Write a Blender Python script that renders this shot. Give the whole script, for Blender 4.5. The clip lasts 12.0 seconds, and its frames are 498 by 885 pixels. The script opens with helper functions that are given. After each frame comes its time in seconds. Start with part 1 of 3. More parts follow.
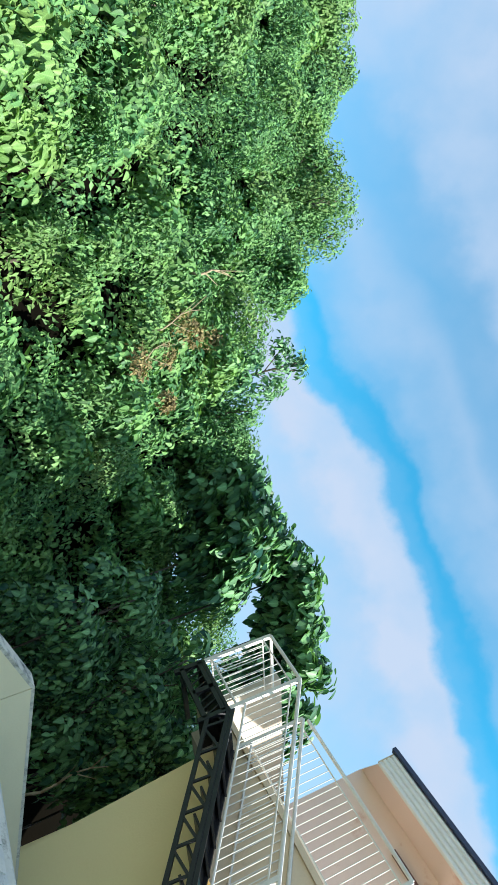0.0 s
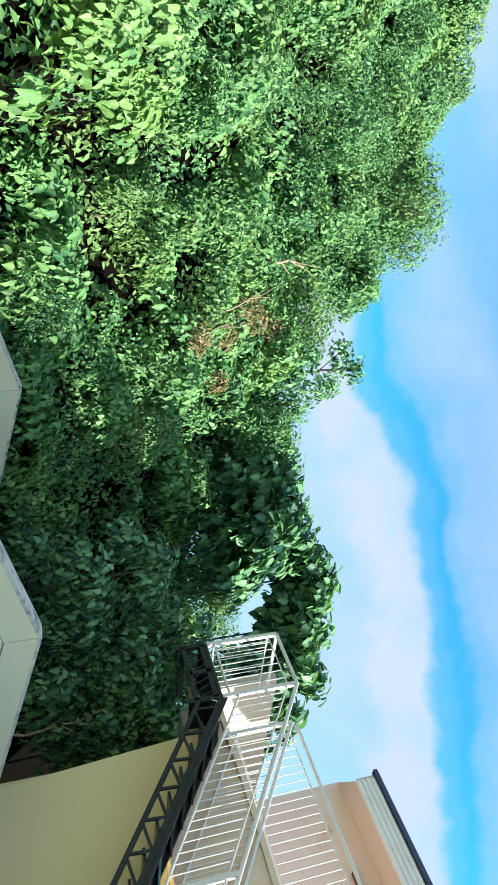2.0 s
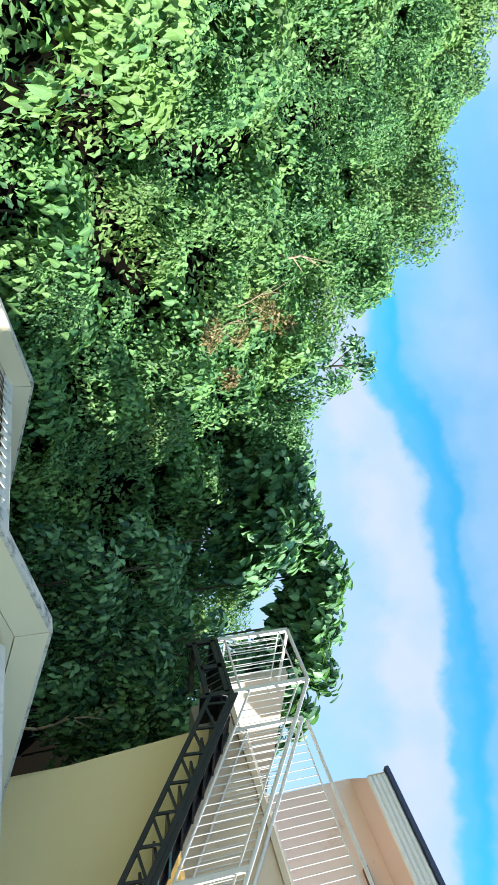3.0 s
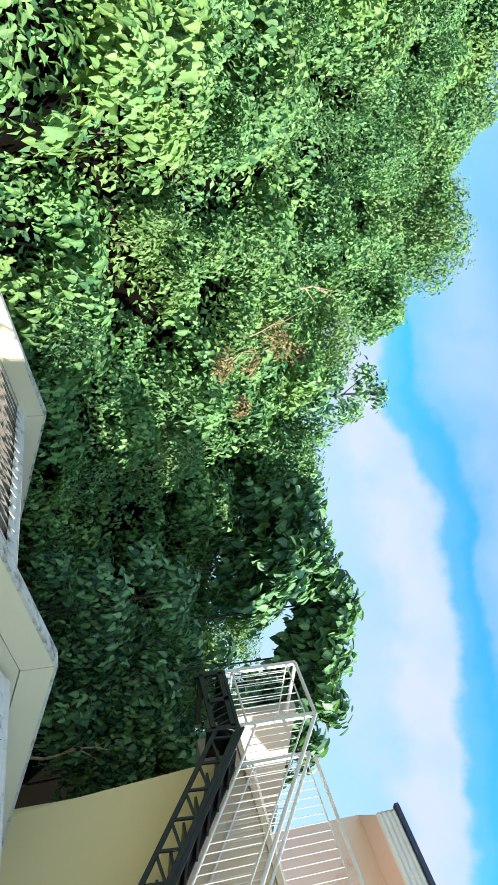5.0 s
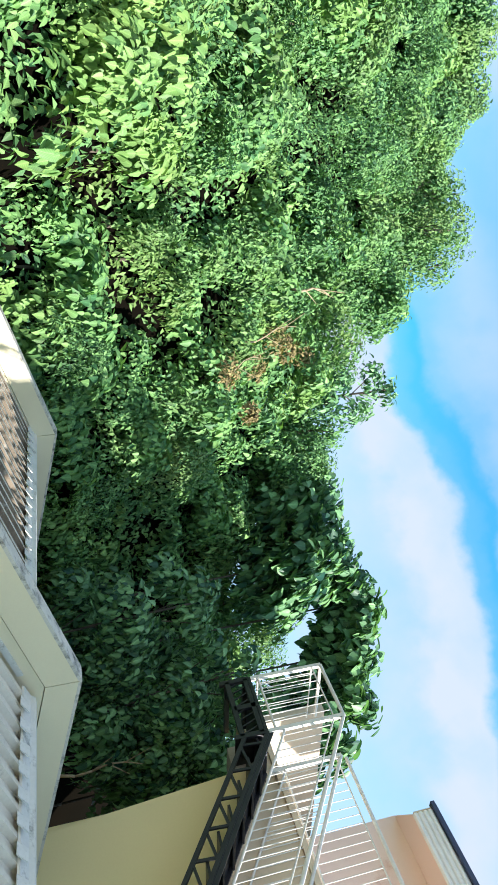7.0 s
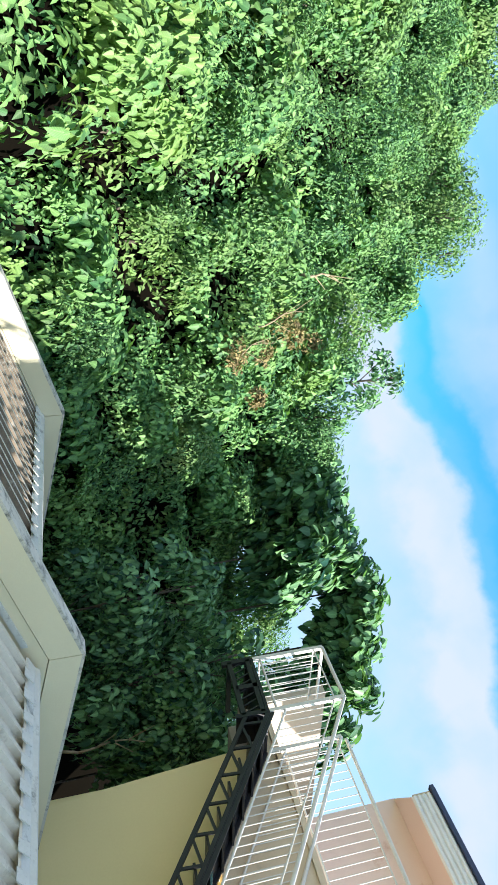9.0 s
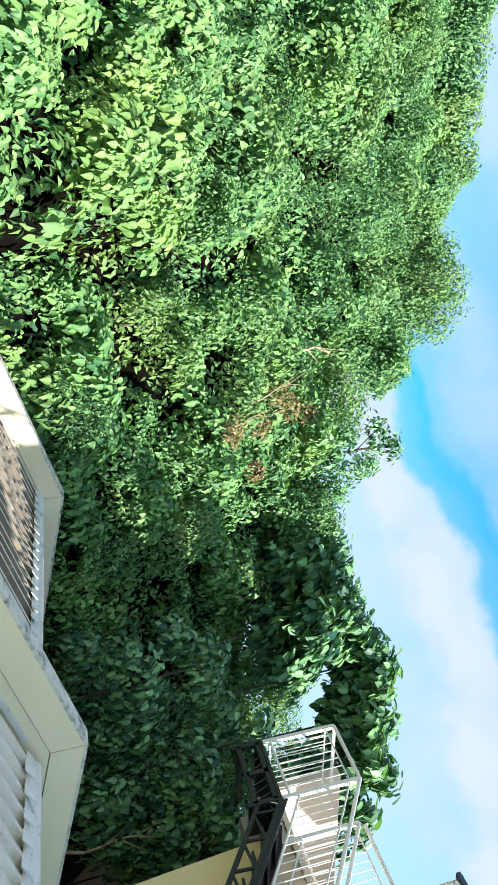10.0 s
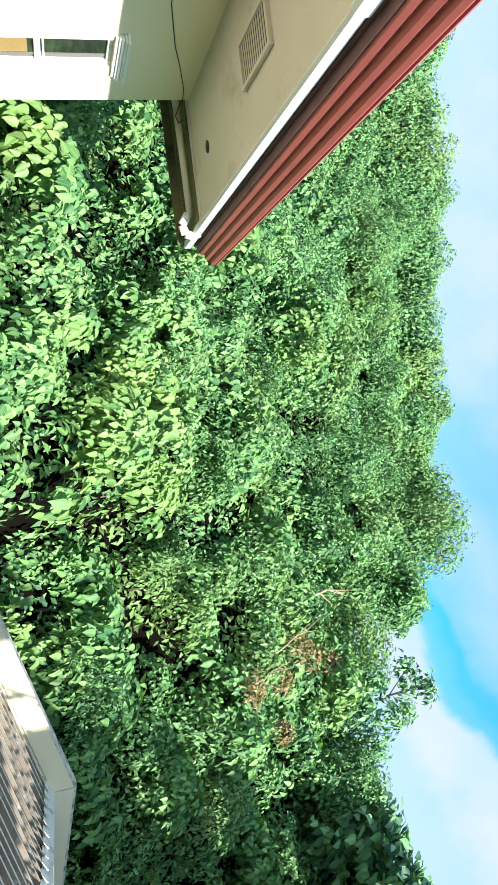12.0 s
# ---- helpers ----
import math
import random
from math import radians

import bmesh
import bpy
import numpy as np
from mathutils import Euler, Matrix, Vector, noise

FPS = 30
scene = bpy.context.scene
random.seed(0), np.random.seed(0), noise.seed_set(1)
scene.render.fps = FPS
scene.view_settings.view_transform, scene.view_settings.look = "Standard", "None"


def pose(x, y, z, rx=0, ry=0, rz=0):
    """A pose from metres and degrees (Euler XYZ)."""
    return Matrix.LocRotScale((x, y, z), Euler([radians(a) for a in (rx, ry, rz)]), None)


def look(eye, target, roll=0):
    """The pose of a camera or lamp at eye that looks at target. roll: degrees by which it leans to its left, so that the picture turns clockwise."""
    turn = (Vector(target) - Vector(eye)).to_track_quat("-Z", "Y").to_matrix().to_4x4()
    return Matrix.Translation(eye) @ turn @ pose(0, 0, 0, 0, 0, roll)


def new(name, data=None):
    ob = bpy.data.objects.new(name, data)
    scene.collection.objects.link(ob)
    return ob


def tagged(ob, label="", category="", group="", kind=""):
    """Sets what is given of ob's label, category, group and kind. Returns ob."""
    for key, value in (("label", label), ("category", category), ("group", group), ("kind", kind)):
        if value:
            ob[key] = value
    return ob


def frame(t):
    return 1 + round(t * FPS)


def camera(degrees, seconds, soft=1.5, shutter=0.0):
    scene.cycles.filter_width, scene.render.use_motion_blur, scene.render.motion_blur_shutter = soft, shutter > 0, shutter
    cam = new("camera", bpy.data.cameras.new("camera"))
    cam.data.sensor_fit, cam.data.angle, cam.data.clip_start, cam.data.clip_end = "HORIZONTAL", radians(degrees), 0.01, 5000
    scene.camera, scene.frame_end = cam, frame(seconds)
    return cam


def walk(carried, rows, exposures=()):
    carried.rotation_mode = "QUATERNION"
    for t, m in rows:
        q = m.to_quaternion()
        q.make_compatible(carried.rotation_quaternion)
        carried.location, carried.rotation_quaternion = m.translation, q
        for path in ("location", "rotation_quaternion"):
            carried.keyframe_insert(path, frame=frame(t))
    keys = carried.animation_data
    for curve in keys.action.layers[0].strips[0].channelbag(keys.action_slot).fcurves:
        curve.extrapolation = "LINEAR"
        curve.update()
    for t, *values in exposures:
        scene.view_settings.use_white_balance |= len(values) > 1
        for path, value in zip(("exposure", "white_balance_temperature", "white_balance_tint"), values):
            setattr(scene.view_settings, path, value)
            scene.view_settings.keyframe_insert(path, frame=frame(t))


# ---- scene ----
EYE = 5.0  # the eye's height over the yard
cam = camera(40.58, 12.0, soft=0.5)


def aim(x, y, z, az, pitch, roll):
    """A camera pose at eye height EYE, from its heading (from +y towards +x), pitch and roll in degrees."""
    a, p = radians(az), radians(pitch)
    way = Vector((math.sin(a) * math.cos(p), math.cos(a) * math.cos(p), math.sin(p)))
    eye = Vector((x, y, z + EYE))
    return look(eye, eye + way, roll)


PATH = [
    (0.0, aim(0.093, -0.013, -0.035, 32.02, 20.45, 74.94)),
    (0.5, aim(0.080, 0.047, -0.078, 32.67, 21.29, 83.41)),
    (1.0, aim(0.075, 0.076, -0.072, 33.71, 17.11, 84.98)),
    (1.5, aim(0.083, 0.084, -0.086, 32.70, 16.73, 85.88)),
    (2.0, aim(0.081, 0.092, -0.106, 32.45, 17.28, 86.13)),
    (2.5, aim(0.097, 0.090, -0.088, 32.83, 16.49, 85.99)),
    (4.5, aim(0.029, 0.086, -0.049, 31.44, 15.29, 87.15)),
    (5.0, aim(-0.033, 0.106, -0.017, 30.66, 15.08, 87.14)),
    (5.5, aim(-0.023, 0.077, -0.010, 29.79, 14.52, 86.95)),
    (6.0, aim(-0.020, 0.059, -0.004, 29.79, 14.42, 87.12)),
    (6.5, aim(-0.023, 0.068, 0.013, 29.74, 14.28, 83.74)),
    (8.5, aim(0.030, 0.005, 0.027, 30.41, 13.48, 83.78)),
    (9.0, aim(0.039, -0.017, 0.031, 30.76, 13.22, 84.24)),
    (9.5, aim(0.014, -0.025, 0.035, 27.65, 13.56, 85.31)),
    (10.0, aim(0.002, -0.046, 0.062, 24.49, 13.78, 83.19)),
    (10.5, aim(0.000, -0.046, 0.169, 16.40, 16.50, 80.24)),
    (11.0, aim(-0.009, -0.068, 0.129, 13.77, 17.36, 81.71)),
    (11.5, aim(-0.014, -0.101, 0.109, 6.47, 17.69, 84.16)),
    (12.0, aim(0.030, -0.125, 0.099, 2.59, 15.58, 82.08)),
]
walk(cam, PATH, exposures=((0.0, 1.05, 6000, 9), (0.5, 1.14, 5850, 9), (1.2, 1.27, 5950, 10), (2.5, 1.25, 6000, 11), (5.0, 1.30, 6150, 14), (9.0, 1.34, 6200, 15), (12.0, 1.44, 6050, 15)))

# ---- world, sun ----
SUN_AZ, SUN_EL = 146.5, 18.2   # from +y towards +x
sun_way = Vector((math.sin(radians(SUN_AZ)) * math.cos(radians(SUN_EL)),
                  math.cos(radians(SUN_AZ)) * math.cos(radians(SUN_EL)), math.sin(radians(SUN_EL))))
world = bpy.data.worlds.new("sky")
scene.world = world
world.use_nodes = True
wn, wl = world.node_tree.nodes, world.node_tree.links
wn.clear()
out = wn.new("ShaderNodeOutputWorld")
back = wn.new("ShaderNodeBackground")
sky = wn.new("ShaderNodeTexSky")
sky.sky_type = "NISHITA"
sky.sun_disc = False
sky.sun_elevation = radians(SUN_EL)
sky.sun_rotation = radians(SUN_AZ)
sky.ozone_density = 2.0
sky.dust_density = 0.4
coord = wn.new("ShaderNodeTexCoord")
# long streaks of cloud: bands across the direction `across`, torn by noise
across = Vector((-0.563, -0.586, 0.583)).normalized()


def wmath(op, a, b=None, c=None):
    n = wn.new("ShaderNodeMath")
    n.operation = op
    for i, v in enumerate((a, b, c)):
        if v is None:
            continue
        if isinstance(v, (int, float)):
            n.inputs[i].default_value = v
        else:
            wl.new(v, n.inputs[i])
    return n.outputs[0]


dot = wn.new("ShaderNodeVectorMath")
dot.operation = "DOT_PRODUCT"
wl.new(coord.outputs["Generated"], dot.inputs[0])
dot.inputs[1].default_value = across
tear = wn.new("ShaderNodeTexNoise")
tear.inputs["Scale"].default_value = 4.0
tear.inputs["Detail"].default_value = 7.0
tear.inputs["Roughness"].default_value = 0.55
wl.new(coord.outputs["Generated"], tear.inputs["Vector"])
fine = wn.new("ShaderNodeTexNoise")
fine.inputs["Scale"].default_value = 12.0
fine.inputs["Detail"].default_value = 6.0
wl.new(coord.outputs["Generated"], fine.inputs["Vector"])
band = wmath("ADD", dot.outputs["Value"], wmath("MULTIPLY_ADD", tear.outputs["Fac"], 0.11, 0.645))
band = wmath("ADD", band, wmath("MULTIPLY_ADD", fine.outputs["Fac"], 0.06, -0.03))
ramp = wn.new("ShaderNodeValToRGB")
ramp.color_ramp.interpolation = "EASE"
# the bands at both ends lie out of view, whitened for more neutral skylight
CLOUDS = ((0.0, 0.8), (0.19, 0.72), (0.235, 1.0), (0.276, 0.92), (0.298, 0.16), (0.318, 0.05), (0.338, 0.32), (0.37, 0.46), (0.42, 0.56), (0.46, 0.34), (0.49, 0.36), (0.55, 0.7), (0.72, 0.85), (1.0, 0.85))
for i, (at, v) in enumerate(CLOUDS):
    e = ramp.color_ramp.elements[i] if i < 2 else ramp.color_ramp.elements.new(at)
    e.position, e.color = at, (v, v, v, 1)
wl.new(band, ramp.inputs["Fac"])
mix = wn.new("ShaderNodeMix")
mix.data_type = "RGBA"
wl.new(wmath("MULTIPLY", ramp.outputs["Color"], wmath("MULTIPLY_ADD", fine.outputs["Fac"], 0.7, 0.6)), mix.inputs["Factor"])
tint = wn.new("ShaderNodeMix")
tint.data_type = "RGBA"
tint.blend_type = "MULTIPLY"
tint.inputs["Factor"].default_value = 1.0
tint.inputs["B"].default_value = (0.50, 2.58, 2.62, 1)
wl.new(sky.outputs["Color"], tint.inputs["A"])
wl.new(tint.outputs["Result"], mix.inputs["A"])
mix.inputs["B"].default_value = (5.0, 5.75, 6.9, 1)
wl.new(mix.outputs["Result"], back.inputs["Color"])
back.inputs["Strength"].default_value = 0.060
wl.new(back.outputs["Background"], out.inputs["Surface"])

sun = new("sun", bpy.data.lights.new("sun", "SUN"))
sun.data.energy, sun.data.angle, sun.data.color = 5.0, radians(0.55), (1.0, 0.93, 0.82)
sun.matrix_world = look(sun_way * 60, (0, 0, 0))

# ---- materials ----


def material(name, colour, colour2=None, rough=0.6, metal=0.0, scale=3.0, grain=40.0, bump=0.15, spec=0.5, dirt=None, dirt_amount=0.0, dirt_scale=1.2, stretch=(1, 1, 1)):
    """Two-tone surface with broad stains, fine grain and a little relief."""
    m = bpy.data.materials.new(name)
    m.use_nodes = True
    n, l = m.node_tree.nodes, m.node_tree.links
    b = n["Principled BSDF"]
    tc = n.new("ShaderNodeTexCoord")
    big = n.new("ShaderNodeTexNoise")
    big.inputs["Scale"].default_value, big.inputs["Detail"].default_value = scale, 6
    l.new(tc.outputs["Object"], big.inputs["Vector"])
    small = n.new("ShaderNodeTexNoise")
    small.inputs["Scale"].default_value, small.inputs["Detail"].default_value = grain, 5
    l.new(tc.outputs["Object"], small.inputs["Vector"])
    r = n.new("ShaderNodeValToRGB")
    r.color_ramp.elements[0].position, r.color_ramp.elements[1].position = 0.3, 0.7
    r.color_ramp.elements[0].color = (*colour, 1)
    r.color_ramp.elements[1].color = (*(colour2 or tuple(c * 0.86 for c in colour)), 1)
    add = n.new("ShaderNodeMath")
    add.operation = "MULTIPLY_ADD"
    add.inputs[1].default_value, add.inputs[2].default_value = 0.35, 0.0
    l.new(small.outputs["Fac"], add.inputs[0])
    mad = n.new("ShaderNodeMath")
    mad.operation = "MULTIPLY_ADD"
    mad.inputs[1].default_value = 0.65
    l.new(big.outputs["Fac"], mad.inputs[0])
    l.new(add.outputs[0], mad.inputs[2])
    l.new(mad.outputs[0], r.inputs["Fac"])
    colour_out = r.outputs["Color"]
    if dirt:
        dn = n.new("ShaderNodeTexNoise")
        dn.inputs["Scale"].default_value, dn.inputs["Detail"].default_value, dn.inputs["Roughness"].default_value = dirt_scale, 9, 0.7
        mp = n.new("ShaderNodeMapping")
        mp.inputs["Scale"].default_value = stretch
        l.new(tc.outputs["Object"], mp.inputs["Vector"])
        l.new(mp.outputs["Vector"], dn.inputs["Vector"])
        dr = n.new("ShaderNodeMapRange")
        dr.inputs["From Min"].default_value, dr.inputs["From Max"].default_value = 0.62 - 0.25 * dirt_amount, 0.78 - 0.2 * dirt_amount
        l.new(dn.outputs["Fac"], dr.inputs["Value"])
        mx = n.new("ShaderNodeMix")
        mx.data_type = "RGBA"
        l.new(dr.outputs["Result"], mx.inputs["Factor"])
        l.new(colour_out, mx.inputs["A"])
        mx.inputs["B"].default_value = (*dirt, 1)
        colour_out = mx.outputs["Result"]
    l.new(colour_out, b.inputs["Base Color"])
    b.inputs["Roughness"].default_value = rough
    b.inputs["Metallic"].default_value = metal
    b.inputs["Specular IOR Level"].default_value = spec
    if bump:
        bp = n.new("ShaderNodeBump")
        bp.inputs["Strength"].default_value, bp.inputs["Distance"].default_value = bump, 0.01
        l.new(small.outputs["Fac"], bp.inputs["Height"])
        l.new(bp.outputs["Normal"], b.inputs["Normal"])
    return m


def leaf_material(name, dark, light, patch, patch_amount=0.3, patch_scale=0.35, rough=0.5):
    """Leaves: every leaf its own shade, patches of another growth, light coming through."""
    m = bpy.data.materials.new(name)
    m.use_nodes = True
    n, l = m.node_tree.nodes, m.node_tree.links
    b = n["Principled BSDF"]
    geo = n.new("ShaderNodeNewGeometry")
    r = n.new("ShaderNodeValToRGB")
    r.color_ramp.elements[0].color, r.color_ramp.elements[1].color = (*dark, 1), (*light, 1)
    r.color_ramp.elements[0].position, r.color_ramp.elements[1].position = 0.05, 0.95
    l.new(geo.outputs["Random Per Island"], r.inputs["Fac"])
    pn = n.new("ShaderNodeTexNoise")
    pn.inputs["Scale"].default_value, pn.inputs["Detail"].default_value = patch_scale, 4
    l.new(geo.outputs["Position"], pn.inputs["Vector"])
    mr = n.new("ShaderNodeMapRange")
    mr.inputs["From Min"].default_value, mr.inputs["From Max"].default_value = 0.5, 0.68
    mr.inputs["To Max"].default_value = patch_amount
    l.new(pn.outputs["Fac"], mr.inputs["Value"])
    mx = n.new("ShaderNodeMix")
    mx.data_type = "RGBA"
    l.new(mr.outputs["Result"], mx.inputs["Factor"])
    l.new(r.outputs["Color"], mx.inputs["A"])
    mx.inputs["B"].default_value = (*patch, 1)
    # pale midrib and faint side veins
    uv = n.new("ShaderNodeUVMap")
    uv.uv_map = "leaf"
    sep = n.new("ShaderNodeSeparateXYZ")
    l.new(uv.outputs["UV"], sep.inputs["Vector"])

    def calc(op, a, c):
        k = n.new("ShaderNodeMath")
        k.operation = op
        for i, v in enumerate((a, c)):
            if isinstance(v, (int, float)):
                k.inputs[i].default_value = v
            else:
                l.new(v, k.inputs[i])
        return k.outputs[0]

    off = calc("ABSOLUTE", calc("SUBTRACT", sep.outputs["Y"], 0.5), 0)
    rib = calc("SUBTRACT", 1.0, calc("MINIMUM", calc("MULTIPLY", off, 28.0), 1.0))
    vein = calc("MULTIPLY", calc("SINE", calc("MULTIPLY", calc("SUBTRACT", sep.outputs["X"], off), 42.0), 0), 0.13)
    edge = calc("MULTIPLY", off, -0.9)
    shade = calc("ADD", calc("ADD", calc("MULTIPLY", rib, 0.45), vein), calc("ADD", edge, 1.10))
    tone = n.new("ShaderNodeVectorMath")
    tone.operation = "SCALE"
    l.new(mx.outputs["Result"], tone.inputs[0])
    l.new(shade, tone.inputs["Scale"])
    l.new(tone.outputs["Vector"], b.inputs["Base Color"])
    b.inputs["Roughness"].default_value = rough
    b.inputs["Specular IOR Level"].default_value = 0.2
    tr = n.new("ShaderNodeBsdfTranslucent")
    br = n.new("ShaderNodeMix")
    br.data_type = "RGBA"
    br.blend_type = "MULTIPLY"
    br.inputs["Factor"].default_value = 1.0
    br.inputs["B"].default_value = (1.4, 1.6, 0.75, 1)
    l.new(mx.outputs["Result"], br.inputs["A"])
    l.new(br.outputs["Result"], tr.inputs["Color"])
    ms = n.new("ShaderNodeMixShader")
    ms.inputs["Fac"].default_value = 0.2
    l.new(b.outputs["BSDF"], ms.inputs[1])
    l.new(tr.outputs["BSDF"], ms.inputs[2])
    l.new(ms.outputs["Shader"], n["Material Output"].inputs["Surface"])
    return m


WHITE_WALL = material("white_wall_paint", (0.84, 0.77, 0.56), (0.80, 0.72, 0.50), 0.75, scale=1.2)
SOFFIT = material("soffit_paint", (0.70, 0.65, 0.56), (0.60, 0.55, 0.46), 0.8, scale=1.4, dirt=(0.34, 0.30, 0.19), dirt_amount=0.25)
TRIM = material("white_trim", (0.82, 0.82, 0.80), (0.74, 0.74, 0.72), 0.45, scale=5)
RED = material("red_painted_metal", (0.40, 0.105, 0.085), (0.32, 0.08, 0.07), 0.45, scale=4, dirt=(0.2, 0.07, 0.05), dirt_amount=0.1)
MAROON = material("maroon_fascia", (0.16, 0.07, 0.055), (0.12, 0.05, 0.045), 0.7, scale=4)
CREAM = material("cream_plaster", (0.70, 0.65, 0.46), (0.65, 0.60, 0.42), 0.85, scale=1.5, grain=60, dirt=(0.30, 0.29, 0.21), dirt_amount=0.0)
COPING = material("weathered_coping", (0.62, 0.60, 0.52), (0.46, 0.46, 0.41), 0.9, scale=5, dirt=(0.06, 0.065, 0.06), dirt_amount=0.5, dirt_scale=6)
SHEET = material("roof_sheet", (0.62, 0.60, 0.50), (0.50, 0.48, 0.40), 0.55, scale=2.5, dirt=(0.3, 0.28, 0.22), dirt_amount=0.2, dirt_scale=6)
GRIME_SHADE = material("grimy_shaded_sheet", (0.21, 0.165, 0.11), (0.10, 0.085, 0.06), 0.8, scale=4, dirt=(0.40, 0.39, 0.33), dirt_amount=0.2, dirt_scale=7)
FLASHING = material("flashing", (0.62, 0.64, 0.60), (0.5, 0.52, 0.48), 0.5, scale=4, dirt=(0.12, 0.13, 0.11), dirt_amount=0.35, dirt_scale=6)
YELLOW = material("yellow_plaster", (0.77, 0.66, 0.35), (0.72, 0.61, 0.32), 0.85, scale=0.8)
BLACK = material("black_steel", (0.018, 0.019, 0.024), (0.03, 0.03, 0.034), 0.4, scale=6, metal=0.3)
RAIL = material("white_painted_steel", (0.74, 0.73, 0.68), (0.62, 0.60, 0.54), 0.4, scale=8)
BEIGE = material("beige_plaster", (0.70, 0.58, 0.42), (0.62, 0.51, 0.36), 0.85, scale=1.2, dirt=(0.33, 0.30, 0.24), dirt_amount=0.1)
TAN = material("tan_plaster", (0.56, 0.47, 0.37), (0.50, 0.42, 0.32), 0.85, scale=1.2)
PINK = material("pink_plaster", (0.82, 0.66, 0.60), (0.79, 0.61, 0.54), 0.8, scale=0.7, dirt=(0.55, 0.27, 0.18), dirt_amount=0.2)
NAVY = material("navy_metal", (0.03, 0.045, 0.11), (0.04, 0.05, 0.1), 0.4, scale=4)
CONCRETE = material("concrete", (0.36, 0.35, 0.31), (0.27, 0.265, 0.24), 0.9, scale=2, dirt=(0.12, 0.12, 0.1), dirt_amount=0.3)
# near black: the deep shade of the hollows is put into the soil colour
EARTH = material("soil_shade_black", (0.006, 0.005, 0.0035), (0.004, 0.004, 0.003), 0.95, scale=1.5, grain=25, bump=0.6, spec=0.0)
BARK = material("bark", (0.12, 0.10, 0.075), (0.07, 0.06, 0.045), 0.9, scale=9, bump=0.6)
DEADWOOD = material("dead_wood", (0.42, 0.34, 0.22), (0.30, 0.23, 0.14), 0.9, scale=9, bump=0.4)
GLASS = material("dark_glass", (0.02, 0.03, 0.022), (0.035, 0.045, 0.03), 0.06, spec=0.8, scale=2, bump=0.0)
DARK_OLIVE = material("dark_olive_boards", (0.20, 0.19, 0.10), (0.12, 0.12, 0.065), 0.9, scale=3, dirt=(0.05, 0.055, 0.03), dirt_amount=0.5, dirt_scale=3)
CURTAIN = material("ochre_curtain", (0.36, 0.25, 0.08), (0.28, 0.19, 0.06), 0.9, scale=5)
CABLE = material("black_cable", (0.02, 0.02, 0.02), (0.03, 0.03, 0.03), 0.6)
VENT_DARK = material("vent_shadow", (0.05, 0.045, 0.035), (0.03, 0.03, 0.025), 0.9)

VINE = leaf_material("vine_leaf", (0.046, 0.138, 0.052), (0.200, 0.385, 0.124), (0.27, 0.38, 0.085), 0.45, 0.5, 0.46)
SHRUB = leaf_material("shrub_leaf", (0.024, 0.085, 0.038), (0.178, 0.360, 0.124), (0.23, 0.31, 0.075), 0.4, 0.4, 0.5)
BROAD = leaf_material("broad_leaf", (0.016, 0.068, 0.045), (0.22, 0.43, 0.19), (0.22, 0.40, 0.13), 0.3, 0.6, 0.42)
FEATHER = leaf_material("feathery_leaf", (0.05, 0.14, 0.05), (0.17, 0.32, 0.11), (0.24, 0.28, 0.09), 0.4, 0.6)
DRY = leaf_material("dry_leaf", (0.10, 0.08, 0.04), (0.34, 0.28, 0.13), (0.2, 0.22, 0.06), 0.3, 1.0, 0.7)

# ---- mesh helpers ----


def part(name, bm, mat, parent=None, label="", smooth=False):
    """Link a bmesh as one mesh object, under a thing or a part where parent is given."""
    me = bpy.data.meshes.new(name)
    bm.to_mesh(me)
    bm.free()
    if mat:
        me.materials.append(mat)
    if smooth:
        for p in me.polygons:
            p.use_smooth = True
    ob = new(name, me)
    if parent:
        ob.parent = parent
    if label:
        ob["label"] = label
    return ob


def share(name, me, m, parent):
    """Another object on a mesh that is there already."""
    ob = new(name, me)
    ob.parent = parent
    ob.matrix_basis = m
    return ob


def empty(name, label, category, group="", kind="", at=(0, 0, 0)):
    ob = new(name)
    ob.location = at
    return tagged(ob, label, category, group, kind)


def add_box(bm, lo, hi, bevel=0.0):
    lo, hi = Vector(lo), Vector(hi)
    got = bmesh.ops.create_cube(bm, size=1.0, matrix=Matrix.Translation((lo + hi) / 2) @ Matrix.Diagonal((*(hi - lo), 1)))
    if bevel:
        edges = list({e for v in got["verts"] for e in v.link_edges})
        bmesh.ops.bevel(bm, geom=edges, offset=bevel, segments=2, affect="EDGES", profile=0.6)
    return bm


def box(lo, hi, bevel=0.0):
    return add_box(bmesh.new(), lo, hi, bevel)


def add_bar(bm, a, b, r, sides=8, r2=None):
    a, b = Vector(a), Vector(b)
    way = b - a
    turn = way.to_track_quat("Z", "Y").to_matrix().to_4x4()
    bmesh.ops.create_cone(bm, cap_ends=True, segments=sides, radius1=r, radius2=r if r2 is None else r2, depth=way.length,
                          matrix=Matrix.Translation((a + b) / 2) @ turn)
    return bm


def bar(a, b, r, sides=8, r2=None):
    return add_bar(bmesh.new(), a, b, r, sides, r2)


def add_flat(bm, a, b, w, h):
    """A rectangular bar from a to b, w across and h high."""
    a, b = Vector(a), Vector(b)
    turn = (b - a).to_track_quat("Y", "Z").to_matrix().to_4x4()
    bmesh.ops.create_cube(bm, size=1.0, matrix=Matrix.Translation((a + b) / 2) @ turn @ Matrix.Diagonal((w, (b - a).length, h, 1)))
    return bm


def flat(a, b, w, h):
    return add_flat(bmesh.new(), a, b, w, h)


